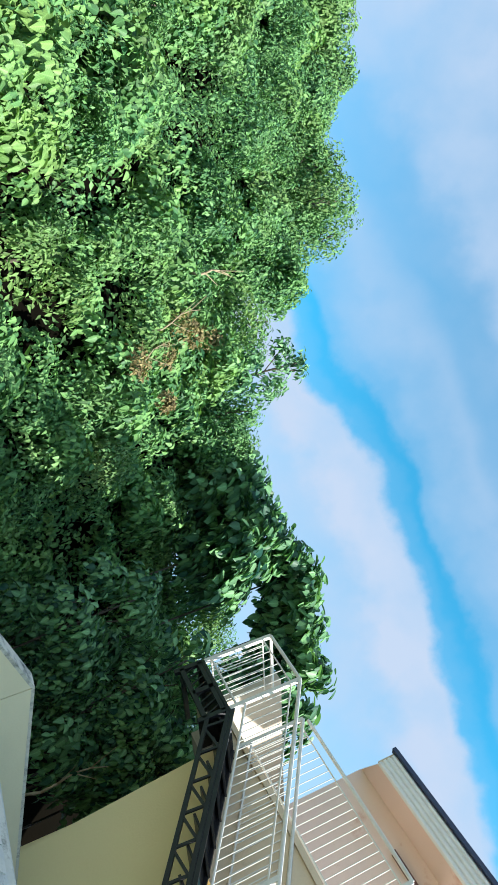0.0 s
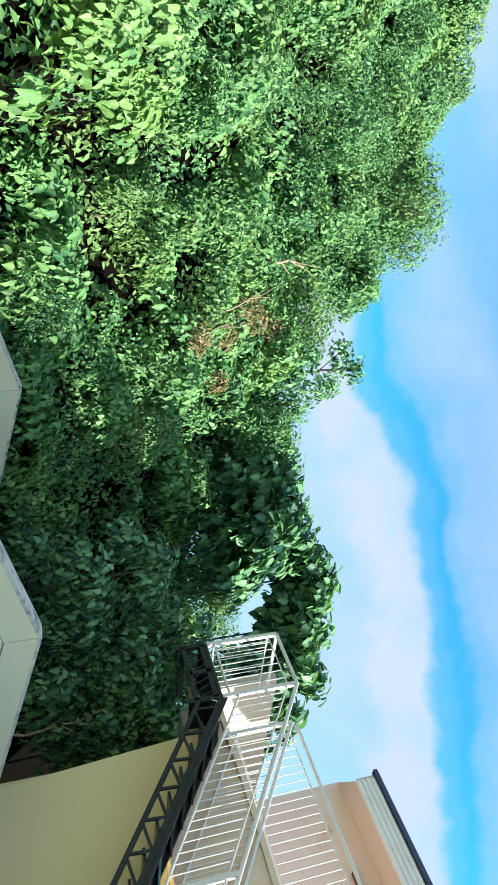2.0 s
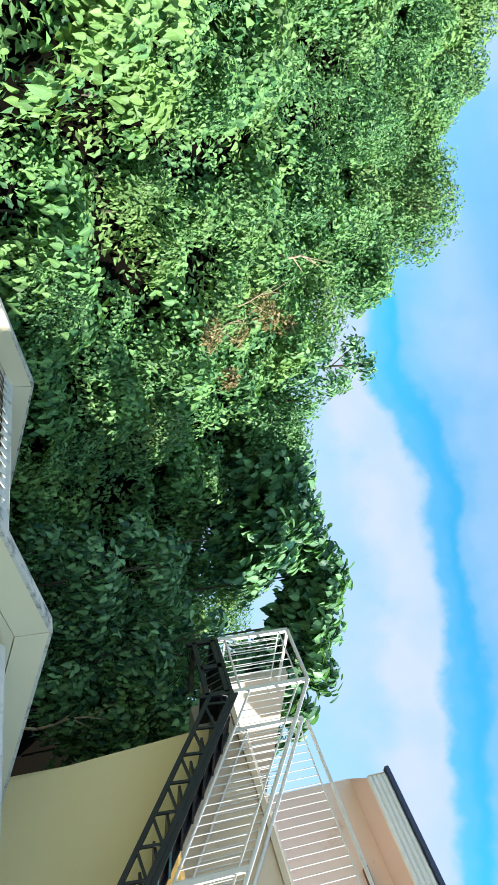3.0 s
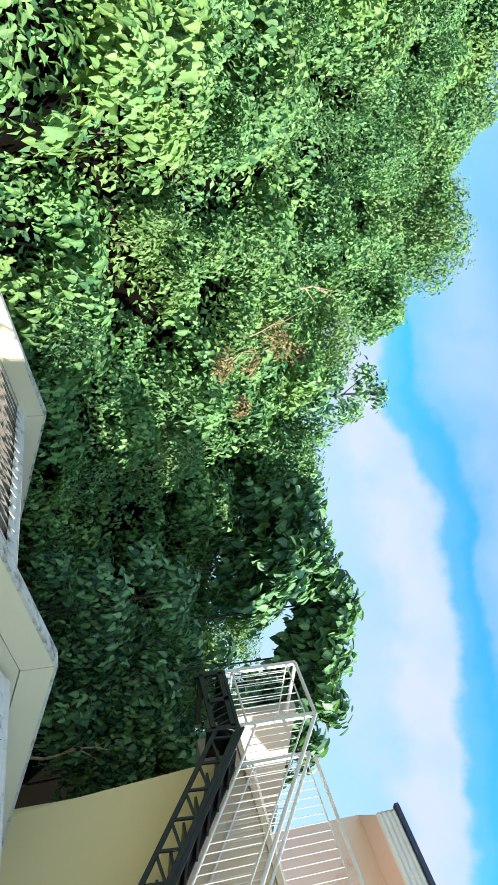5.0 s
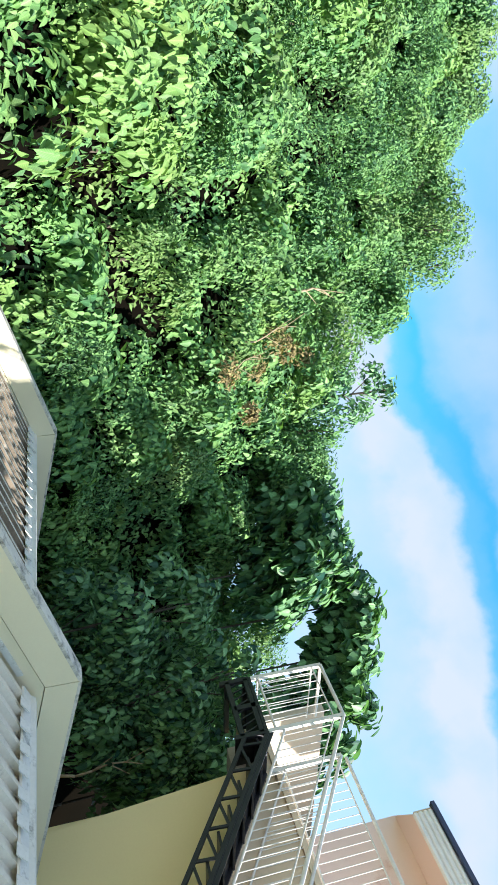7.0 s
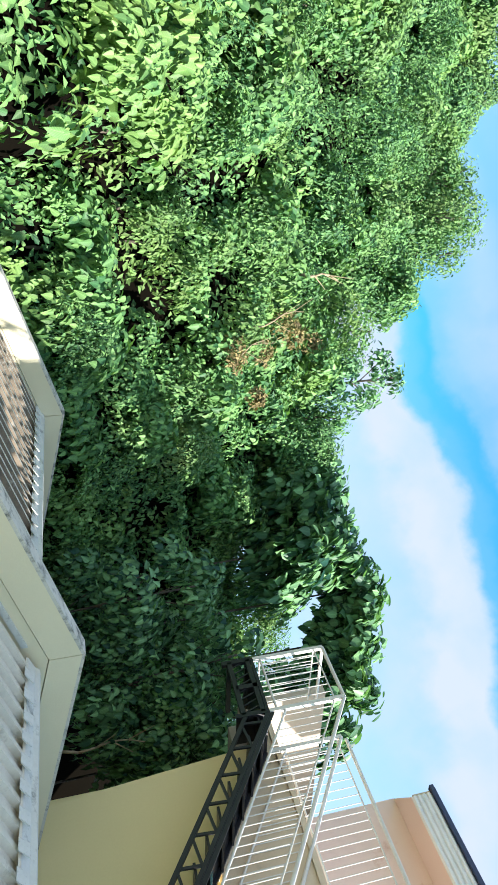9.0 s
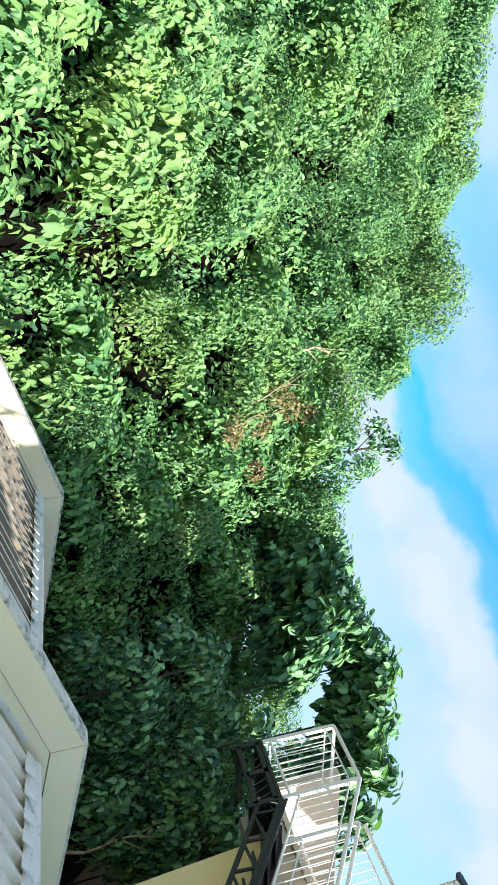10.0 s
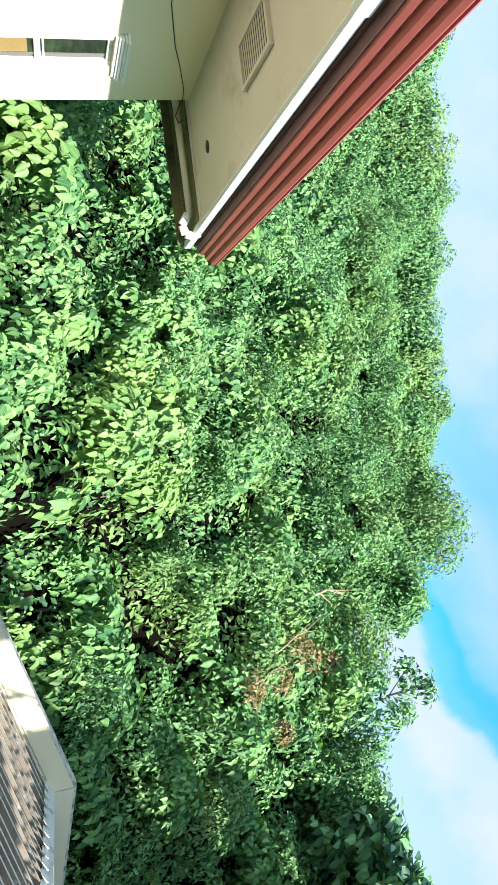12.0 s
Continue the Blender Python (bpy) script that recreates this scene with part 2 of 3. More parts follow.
def prism(outline, axis, lo, hi):
    """A solid from an outline in the plane across an axis ('x': outline in y, z; 'y': in x, z)."""
    bm = bmesh.new()
    ends = []
    for v in (lo, hi):
        ends.append([bm.verts.new((v, p, q) if axis == "x" else (p, v, q) if axis == "y" else (p, q, v)) for p, q in outline])
    n = len(outline)
    bm.faces.new(ends[0])
    bm.faces.new(ends[1][::-1])
    for i in range(n):
        bm.faces.new((ends[0][i], ends[1][i], ends[1][(i + 1) % n], ends[0][(i + 1) % n]))
    bmesh.ops.recalc_face_normals(bm, faces=bm.faces)
    return bm


def tube(points, r, sides=8):
    bm = bmesh.new()
    for a, b in zip(points, points[1:]):
        add_bar(bm, a, b, r, sides)
    return bm


Z = EYE

# ---- the ground: a yard, and a steep hillside behind it ----


def smooth(a, b, v):
    t = np.clip((v - a) / (b - a), 0, 1)
    return t * t * (3 - 2 * t)


def crest_line(x):
    return 24.0 - 9.0 * smooth(4.2, 7.6, np.asarray(x, float)) - 2.4 * smooth(8.8, 11.5, np.asarray(x, float))


def terrain(x, y):
    """Height of the ground: the yard at 0, a bank behind the row house, then the hill."""
    x, y = np.asarray(x, float), np.asarray(y, float)
    crest = crest_line(x)
    hill = EYE - 1.7 + 0.85 * (np.minimum(y, crest) - 7.0)
    hill = np.where(y < 7, EYE - 5 + 3.3 * smooth(4.0, 7.0, y), hill) - 0.25 * np.maximum(y - crest - 1, 0)
    side = smooth(0.6, 1.6, x)
    cut = side * (1 - smooth(9.25, 9.6, y))
    z = (hill - 2.4 * side * (1 - smooth(9.6, 12.5, y))) * (1 - cut)
    lump = 0.35 * np.sin(x * 1.3 + 0.7 * y) * np.sin(0.9 * y - 0.5 * x) + 0.2 * np.sin(2.3 * x + 1.1) * np.sin(1.9 * y)
    far = smooth(40, 120, np.hypot(x, y))
    return np.maximum(z + lump * smooth(5, 9, y) * (1 - cut), 0) * (1 - far)


def ground_mesh():
    near = np.concatenate([np.arange(-40, -4, 0.8), np.arange(-4, 16, 0.25), np.arange(16, 40.1, 0.8)])
    xs = np.concatenate([[-3000, -800, -300, -140, -80], near, [80, 140, 300, 800, 3000]])
    ys = np.concatenate([[-3000, -800, -300, -140, -80, -40, -20, -8], np.arange(0, 6, 0.7), np.arange(6, 16, 0.25), np.arange(16, 44.1, 0.7), [60, 90, 140, 300, 800, 3000]])
    gx, gy = np.meshgrid(xs, ys)
    gz = terrain(gx, gy)
    co = np.stack([gx, gy, gz], -1).reshape(-1, 3)
    w = len(xs)
    faces = [(j * w + i, j * w + i + 1, (j + 1) * w + i + 1, (j + 1) * w + i) for j in range(len(ys) - 1) for i in range(w - 1)]
    me = bpy.data.meshes.new("ground")
    me.from_pydata(co.tolist(), [], faces)
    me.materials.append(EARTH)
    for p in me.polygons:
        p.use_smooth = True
    return tagged(new("ground", me), "forest soil of the yard and hillside, deep shade in its colour", "ground", kind="structure")


ground_mesh()

# ---- house with the red roof: white wall, wide eave, narrow window ----
WX, WY = -3.08, 6.48           # wall face and its far corner
house = empty("house", "white house with a wide eave and red metal roof edge", "house", at=(WX - 0.013, WY - 0.045, 0.055))
house.rotation_euler.z = radians(1.0)
HOME = Matrix.Translation((-WX, -WY, 0))


def hp(name, bm, mat, label="", smooth_=False, parent=None):
    bm.transform(HOME)
    return part(name, bm, mat, parent or house, label, smooth_)


W0, W1 = 5.45, 5.88            # window opening along the wall
S0, S1 = Z - 0.95, Z + 0.90    # its sill and head
for lo, hi in (((WX - 0.25, -4, -0.3), (WX, W0, Z + 1.7)), ((WX - 0.25, W1, -0.3), (WX, WY, Z + 1.7)),
               ((WX - 0.25, W0, -0.3), (WX, W1, S0)), ((WX - 0.25, W0, S1), (WX, W1, Z + 1.7)),
               ((-9, WY - 0.25, -0.3), (WX - 0.25, WY, Z + 1.7)), ((-9, -4, -0.3), (WX - 0.25, -3.75, Z + 1.7)),
               ((-9, -3.75, -0.3), (-8.75, WY - 0.25, Z + 1.7))):
    hp("wall", box(lo, hi), WHITE_WALL, "white plastered wall, sunlit")
# window
win = hp("window", box((WX - 0.09, W0 + 0.002, S0 + 0.002), (WX - 0.03, W0 + 0.045, S1 - 0.002)), TRIM, "narrow white framed window with a moulded head")
for n, lo, hi in (("window_frame", (WX - 0.09, W1 - 0.045, S0 + 0.002), (WX - 0.03, W1 - 0.002, S1 - 0.002)),
                  ("window_frame", (WX - 0.088, W0 + 0.045, S1 - 0.045), (WX - 0.032, W1 - 0.045, S1 - 0.002)),
                  ("window_frame", (WX - 0.088, W0 + 0.045, S0 + 0.002), (WX - 0.032, W1 - 0.045, S0 + 0.045)),
                  ("transom", (WX - 0.088, W0 + 0.045, Z + 0.27), (WX - 0.032, W1 - 0.045, Z + 0.32)),
                  ("transom", (WX - 0.08, W0 + 0.045, Z + 0.335), (WX - 0.045, W1 - 0.045, Z + 0.352))):
    hp(n, box(lo, hi, 0.004), TRIM, parent=win)
hp("pane", box((WX - 0.065, W0 + 0.045, Z + 0.32), (WX - 0.059, W1 - 0.045, S1 - 0.045)), GLASS, "dark glass pane", parent=win)
hp("pane", box((WX - 0.065, W0 + 0.045, S0 + 0.045), (WX - 0.059, W1 - 0.045, Z + 0.27)), GLASS, "dark glass pane", parent=win)
hp("curtain", box((WX - 0.057, W0 + 0.06, Z - 0.2), (WX - 0.053, W1 - 0.13, Z + 0.22)), CURTAIN, "ochre slatted blind", parent=win)
CROWN = ((0.025, 0.90, 0.925), (0.04, 0.927, 0.945), (0.055, 0.947, 0.968), (0.07, 0.970, 0.988), (0.085, 0.990, 1.012))
for i, (d, a, b) in enumerate(CROWN):
    hp("window_head_moulding", box((WX, W0 - 0.06 - d * 0.6, Z + a), (WX + d, W1 + 0.10 + d * 0.6, Z + b), 0.004), TRIM, "white stepped moulding", parent=win)
hp("window_sill", box((WX, W0 - 0.1, S0 - 0.09), (WX + 0.08, W1 + 0.1, S0), 0.008), TRIM, parent=win)
# eave: soffit over the side and the far end
EX, EY = -1.90, 7.40
bm = bmesh.new()
add_box(bm, (-9, -4, Z + 1.70), (EX, EY, Z + 1.76))
hp("soffit", bm, SOFFIT, "stained beige soffit boards")
hp("soffit_bead", box((EX - 0.03, -4, Z + 1.675), (EX, EY - 0.03, Z + 1.70), 0.004), SOFFIT)
hp("end_fascia", box((-9, EY - 0.03, Z + 1.60), (EX, EY, Z + 1.70), 0.004), DARK_OLIVE, "dark olive end board")
hp("ceiling_joint", box((-9, WY + 0.02, Z + 1.682), (EX - 0.03, WY + 0.06, Z + 1.70)), SOFFIT)
# gutter, its outlet and the pipe back to the wall
prof = [(EX + 0.004, 1.70), (EX + 0.008, 1.665), (EX + 0.03, 1.652), (EX + 0.052, 1.665), (EX + 0.056, 1.735), (EX + 0.046, 1.735), (EX + 0.044, 1.675), (EX + 0.014, 1.672), (EX + 0.012, 1.735), (EX + 0.004, 1.735)]
hp("gutter", prism([(p, Z + q) for p, q in prof], "y", -4, 7.33), TRIM, "white rain gutter along the eave")
for a, b in ((6.80, 6.86), (2.72, 2.88)):
    hp("gutter_joint", prism([(EX - 0.002, Z + 1.70), (EX + 0.004, Z + 1.655), (EX + 0.03, Z + 1.640), (EX + 0.06, Z + 1.655), (EX + 0.066, Z + 1.745), (EX - 0.002, Z + 1.745)], "y", a, b), TRIM)
hp("outlet", tube([(EX + 0.045, 6.83, Z + 1.67), (EX + 0.03, 6.82, Z + 1.58), (EX - 0.06, 6.80, Z + 1.55), (EX - 0.16, 6.77, Z + 1.62)], 0.045, 12), TRIM, "white plastic elbow", True)
hp("drain_pipe", tube([(EX - 0.14, 6.77, Z + 1.64), (WX + 0.02, 6.62, Z + 1.60), (-4.4, 6.62, Z + 1.56)], 0.035, 12), SOFFIT, "beige painted drain pipe", True)
# red ribbed roof edge over a maroon board
hp("fascia_board", box((EX + 0.03, -4, Z + 1.745), (EX + 0.06, 7.22, Z + 1.81)), MAROON)
hp("fascia_board", box((EX + 0.06, -4, Z + 1.775), (EX + 0.135, 7.22, Z + 1.80)), MAROON, "dull maroon board under the roof edge")
rib = []
for i in range(3):
    u = i / 3
    x0, z0 = -1.775 + 0.175 * u, 1.785 + 0.165 * u
    rib += [(x0, z0), (x0 + 0.032, z0 + 0.006), (x0 + 0.052, z0 + 0.032), (x0 + 0.044, z0 + 0.052)]
rib += [(-1.60, 1.95), (-1.62, 1.985), (-1.80, 1.985), (-1.80, 1.80)]
hp("roof_edge", prism([(p, Z + q) for p, q in rib], "y", -4, 7.18), RED, "red ribbed metal roof edge")
hp("roof", prism([(-1.64, Z + 1.99), (-1.64, Z + 2.0), (-6, Z + 2.95), (-9.3, Z + 2.2), (-9.3, Z + 2.16), (-6, Z + 2.88)], "y", -4, 7.18), RED, "red metal roof")
hp("gable_board", prism([(-1.9, Z + 1.765), (-1.9, Z + 1.98), (-6, Z + 2.86), (-9, Z + 2.16), (-9, Z + 1.765)], "y", 7.10, 7.14), MAROON)
# soffit vents; a dark sheet stands for the shade behind the slats
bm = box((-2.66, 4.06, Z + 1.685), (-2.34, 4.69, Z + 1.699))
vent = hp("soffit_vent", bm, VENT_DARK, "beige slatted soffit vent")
for lo, hi in (((-2.67, 4.05), (-2.64, 4.70)), ((-2.36, 4.05), (-2.33, 4.70)), ((-2.64, 4.05), (-2.36, 4.08)), ((-2.64, 4.67), (-2.36, 4.70))):
    hp("vent_frame", box((*lo, Z + 1.668), (*hi, Z + 1.699), 0.003), SOFFIT, parent=vent)
for i in range(13):
    y = 4.105 + i * 0.0447
    hp("vent_slat", box((-2.64, y - 0.009, Z + 1.680), (-2.36, y + 0.009, Z + 1.6846)), SOFFIT, parent=vent)
# a dark disc stands for the shade inside the hole
hp("round_vent", bar((-2.43, 5.97, Z + 1.693), (-2.43, 5.97, Z + 1.705), 0.055, 20), VENT_DARK, "round soffit hole, its shade drawn as a dark disc")
# the end overhang is darker and greener than the side soffit
hp("end_soffit", box((-8.9, 6.63, Z + 1.690), (EX - 0.04, EY - 0.035, Z + 1.699)), DARK_OLIVE, "dark olive boards under the end eave")
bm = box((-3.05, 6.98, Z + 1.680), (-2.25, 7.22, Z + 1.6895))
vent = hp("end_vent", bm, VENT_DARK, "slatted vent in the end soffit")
for i in range(20):
    x = -3.03 + i * 0.0405
    hp("vent_slat", box((x, 6.98, Z + 1.674), (x + 0.014, 7.22, Z + 1.6795)), DARK_OLIVE, parent=vent)
# cable on the wall
cab = [(WX + 0.006, 3.9, Z + 1.27), (WX + 0.006, 4.91, Z + 1.27), (WX + 0.006, 5.14, Z + 1.32), (WX + 0.006, 5.5, Z + 1.40), (WX + 0.006, 5.87, Z + 1.51), (WX + 0.006, 6.25, Z + 1.61), (WX + 0.02, 6.42, Z + 1.63),
       (WX + 0.05, 6.5, Z + 1.60), (WX + 0.12, 6.56, Z + 1.57), (WX + 0.17, 6.6, Z + 1.60), (WX + 0.13, 6.62, Z + 1.66)]
hp("cable", tube(cab, 0.0045, 6), CABLE, "thin black cable")

# ---- row house below: ribbed roof with gable fire walls ----
RX, RZ, SL = 4.68, Z - 0.66, 0.267
XL, XR = 1.4, 7.62
row = empty("row_house", "cream row house with a ribbed metal roof", "house", at=(RX, 4.4, 0))
HOME_ROW = Matrix.Translation((-RX, -4.4, 0))


def rp(name, bm, mat, label="", parent=None, smooth_=False):
    bm.transform(HOME_ROW)
    return part(name, bm, mat, parent or row, label, smooth_)


def roof_z(x):
    return RZ - SL * abs(x - RX)


def ribbed(x0, x1, y0, y1, lift=0.0, pitch=0.17, high=0.045, thick=0.012):
    """A ribbed sheet that runs down the slope from x0 to x1."""
    bm = bmesh.new()
    row_pts = []
    y = y0
    while y < y1 - 1e-6:
        for dy, dz in ((0, 0), (0.10, 0), (0.125, 1), (0.175, 1), (0.20, 0)):
            if y + dy * pitch / 0.2 <= y1:
                row_pts.append((y + dy * pitch / 0.2, dz * high))
        y += pitch
    pts = []
    for p in row_pts:
        if not pts or p[0] - pts[-1][0] > 1e-5:
            pts.append(p)
    tops = len(pts)
    rows_ = []
    for x in (x0, x1):
        rows_.append([bm.verts.new((x, p, roof_z(x) + lift + q)) for p, q in pts] + [bm.verts.new((x, p, roof_z(x) + lift + q - thick)) for p, q in reversed(pts)])
    n = len(rows_[0])
    for i in range(n):
        f = bm.faces.new((rows_[0][i], rows_[0][(i + 1) % n], rows_[1][(i + 1) % n], rows_[1][i]))
        # pans and -y rib flanks: grime, with the ribs' shading put into its tone
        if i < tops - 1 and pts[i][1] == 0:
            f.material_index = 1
    bm.faces.new(rows_[0])
    bm.faces.new(rows_[1][::-1])
    bmesh.ops.recalc_face_normals(bm, faces=bm.faces)
    return bm


for y0, y1 in ((-3.0, 4.30), (4.55, 9.10)):
    n = 6
    for i in range(n):
        a, b = y0 + (y1 - y0) * i / n, y0 + (y1 - y0) * (i + 1) / n
        for u, v in ((XL, RX - 0.03), (RX + 0.03, XR)):
            rp("roof_sheet", ribbed(u, v, a, b, 0.004 * (i % 2)), SHEET, "weathered ribbed metal sheet, grime and painted rib shade between the ribs").data.materials.append(GRIME_SHADE if y0 > 0 else SHEET)
    cap = [(RX - 0.20, RZ - 0.005), (RX - 0.19, RZ + 0.012), (RX - 0.07, RZ + 0.05), (RX - 0.03, RZ + 0.085), (RX + 0.03, RZ + 0.085), (RX + 0.07, RZ + 0.05), (RX + 0.19, RZ + 0.012), (RX + 0.20, RZ - 0.005), (RX, RZ + 0.03)]
    rp("ridge_cap", prism(cap, "y", y0, y1), FLASHING, "stained white ridge cap")
    # scalloped ends of the cap over the ribs
    y = max(y0, 0.0) + 0.02
    first = None
    while y < y1 - 0.2:
        for s in (-1, 1):
            if first is None:
                bm = prism([(-0.17, 0.062), (-0.285, 0.004), (-0.275, 0.0), (-0.17, 0.046)], "y", 0.01, 0.10)
                first = part("cap_scallop", bm, FLASHING, row)
                first.matrix_basis = Matrix.Translation((0, y - 4.4, RZ))
            else:
                share("cap_scallop", first.data, Matrix.Translation((0, y - 4.4, RZ)) @ Matrix.Rotation(math.pi if s > 0 else 0, 4, "Z") @ Matrix.Diagonal((random.uniform(0.93, 1.08), 1, 1, 1)), row)
        y += 0.2
    for s, xe in ((-1, XL), (1, XR)):
        rp("eave_gutter", box((min(xe, xe + s * 0.14), y0, roof_z(xe) - 0.10), (max(xe, xe + s * 0.14), y1, roof_z(xe) - 0.02), 0.01), FLASHING)
rp("wall", box((XL + 0.15, -3, 0), (XR - 0.15, 9.1, roof_z(XL) - 0.12)), CREAM, "cream plastered walls")


def fire_wall(y, RX, over, wl, wr):
    """A gable wall that stands over the roof: coping, upper band, lower band, an open joint between them."""
    t, s, top = 0.075, SL, RZ + over
    xl, xr = RX - wl, RX + wr
    zc = lambda x, d: top - d - s * abs(x - RX)
    w = rp("fire_wall", prism([(xl, zc(xl, 0.318)), (RX, zc(RX, 0.318)), (xr, zc(xr, 0.318)), (xr, 0.0), (xl, 0.0)], "y", y - t, y + t), CREAM, "cream plastered gable wall over the roof")
    for a, b in ((xl, RX - 0.004), (RX + 0.004, xr)):
        rp("wall_band", prism([(a, zc(a, 0.03)), (b, zc(b, 0.03)), (b, zc(b, 0.31)), (a, zc(a, 0.31))], "y", y - t - 0.008, y + t), CREAM, "cream band under the coping", w)
    for a, b in ((xl, RX - 0.002), (RX + 0.002, xr)):
        rp("coping", prism([(a, zc(a, 0)), (b, zc(b, 0)), (b, zc(b, 0.03)), (a, zc(a, 0.03))], "y", y - t - 0.0095, y + t + 0.01), COPING, "weathered coping with black stains", w)
    for a, b in ((xl, RX - 0.2), (RX + 0.2, xr)):
        rp("flashing_strip", prism([(a, zc(a, 0.41)), (b, zc(b, 0.41)), (b, zc(b, 0.46)), (a, zc(a, 0.46))], "y", y - t - 0.02, y - t), FLASHING, "dirty flashing", w)


fire_wall(4.461, 4.641, 0.474, 3.26, 2.95)
fire_wall(9.18, 4.676, 0.37, 3.3, 2.95)

# ---- yellow house with an outside stair and a gallery ----
YX, YY = 7.70, 5.29
yellow = empty("yellow_house", "pale yellow house wall under an outside stair", "house", at=(YX, YY, 0))


def top_line(y):
    return Z + 1.87 + 0.69 * (y - 5.33)


def yp(name, bm, mat, label="", parent=None):
    bm.transform(Matrix.Translation((-YX, -YY, 0)))
    return part(name, bm, mat, parent or yellow, label)


yp("wall", prism([(-4, 0), (YY - 0.6, 0), (YY, top_line(YY) - 0.18), (2.0, top_line(2.0) - 0.18), (-4, top_line(2.0) - 0.18)], "x", YX, YX + 0.25), YELLOW, "pale yellow plastered wall")
yp("end_wall", box((YX + 0.25, YY - 0.25, 0), (14, YY, Z + 1.6)), YELLOW)
yp("pier", box((YX - 0.02, YY + 0.002, Z + 1.42), (YX + 0.42, 5.62, Z + 1.82), 0.01), CONCRETE, "grey pier under the landing")
GX = 8.20
yp("gallery_wall", prism([(8.15, 5.28), (8.06, 4.7), (8.06, 2.65), (8.4, 2.65), (8.4, 5.28)], "z", Z + 1.0, Z + 2.038), BEIGE, "grey-beige wall beside the stair")
yp("gallery_beam", box((8.18, 5.282, Z + 1.82), (8.4, 6.25, Z + 2.038), 0.006), BEIGE, "grey-beige beam under the gallery")
yp("gallery_floor", prism([(8.14, 6.25), (8.14, 5.5), (8.02, 4.7), (8.02, 2.65), (11.0, 2.65), (11.0, 6.25)], "z", Z + 2.042, Z + 2.11), BEIGE, "pale gallery floor slab")
# unseen wall, added to keep the sun off the near gable wall
yp("sun_block_wall", box((GX + 0.2, -4, 0), (GX + 0.4, 0.0, Z + 3.2)), YELLOW)
# low unseen extension of it, added to remove a sun patch there
yp("sun_block_low", box((GX + 0.2, 0.002, 0), (GX + 0.4, 0.9, Z + 1.3), 0.01), YELLOW)
yp("gallery_end_wall", box((8.21, 6.252, Z + 1.75), (11.7, 6.40, Z + 3.06), 0.01), TAN, "tan wall at the gallery's end")
stair = empty("outside_stair", "black steel truss stair with white railings", "stairs", at=(7.15, 5.33, Z + 1.87))
HOME_ST = Matrix.Translation((-7.15, -5.33, -Z - 1.87))


def sp(name, bm, mat, label="", parent=None):
    bm.transform(HOME_ST)
    return part(name, bm, mat, parent or stair, label)


Y_END = 1.6
for x in (7.15, 7.97):
    ch = sp("stringer", flat((x, 5.33, Z + 1.87), (x, Y_END, top_line(Y_END)), 0.05, 0.05), BLACK, "black steel truss stringer")
    sp("lower_chord", flat((x, 5.36, Z + 1.60), (x, Y_END, top_line(Y_END) - 0.29), 0.05, 0.05), BLACK, parent=ch)
    n = 12
    for i in range(n):
        ya, yb = 5.20 - i * 0.30, 5.20 - (i + 1) * 0.30
        sp("strut", flat((x, ya, top_line(ya) - 0.02), (x, ya + 0.02, top_line(ya) - 0.29), 0.028, 0.028), BLACK, parent=ch)
        sp("diagonal", flat((x, ya, top_line(ya) - 0.29), (x, yb, top_line(yb) - 0.03), 0.03, 0.03), BLACK, parent=ch)
sp("side_plate", prism([(5.36, Z + 1.88), (5.36, Z + 1.98), (Y_END, top_line(Y_END) + 0.11), (Y_END, top_line(Y_END) + 0.02)], "x", 7.14, 7.16), BLACK, "dark steel side plate")
sp("stair_pan", prism([(5.30, Z + 1.80), (5.30, Z + 1.82), (Y_END, top_line(Y_END) - 0.03), (Y_END, top_line(Y_END) - 0.05)], "x", 7.19, 7.99), BLACK, "dark steel underside of the flight")
for i in range(14):
    y = 5.20 - i * 0.262
    z = Z + 1.87 - 0.181 * (i + 1) + 0.02
    sp("tread", box((7.18, y - 0.14, z), (7.99, y + 0.14, z + 0.03), 0.004), BLACK, "dark steel tread")
sp("landing_panel", box((7.17, 5.335, Z + 1.46), (8.04, 5.36, Z + 1.84), 0.004), BLACK, "dark steel plate closing the landing")
# landing: frame, deck and mesh skirt
sp("landing_deck", box((7.13, 5.33, Z + 1.84), (8.15, 6.20, Z + 1.88)), BLACK, "dark steel landing deck")
for a, b in (((7.15, 5.33, 1.55), (7.15, 6.18, 1.55)), ((7.15, 5.33, 1.80), (7.15, 6.18, 1.80)), ((7.15, 6.18, 1.55), (8.1, 6.18, 1.55)), ((7.15, 6.18, 1.80), (8.1, 6.18, 1.80)),
             ((7.15, 5.33, 1.45), (7.15, 5.33, 1.85)), ((7.15, 6.18, 1.45), (7.15, 6.18, 1.85)), ((7.15, 5.75, 1.55), (7.15, 5.75, 1.85))):
    sp("landing_beam", flat((a[0], a[1], Z + a[2]), (b[0], b[1], Z + b[2]), 0.06, 0.06), BLACK)
for i in range(8):
    y = 5.36 + i * 0.104
    sp("skirt_strut", flat((7.15, y, Z + 1.55), (7.15, y + 0.10, Z + 1.80), 0.016, 0.016), BLACK)


def guard(a, b, posts, low=0.10, sub=0.13, step=0.112, high=1.0):
    """A railing from a to b (points at floor level): handrail, sub-rail, lower rail and bars."""
    a, b = Vector(a), Vector(b)
    up = Vector((0, 0, 1))
    g = sp("railing", bar(a + up * high, b + up * high, 0.025, 10), RAIL, "white painted steel railing")
    sp("sub_rail", bar(a + up * (high - sub), b + up * (high - sub), 0.011), RAIL, parent=g)
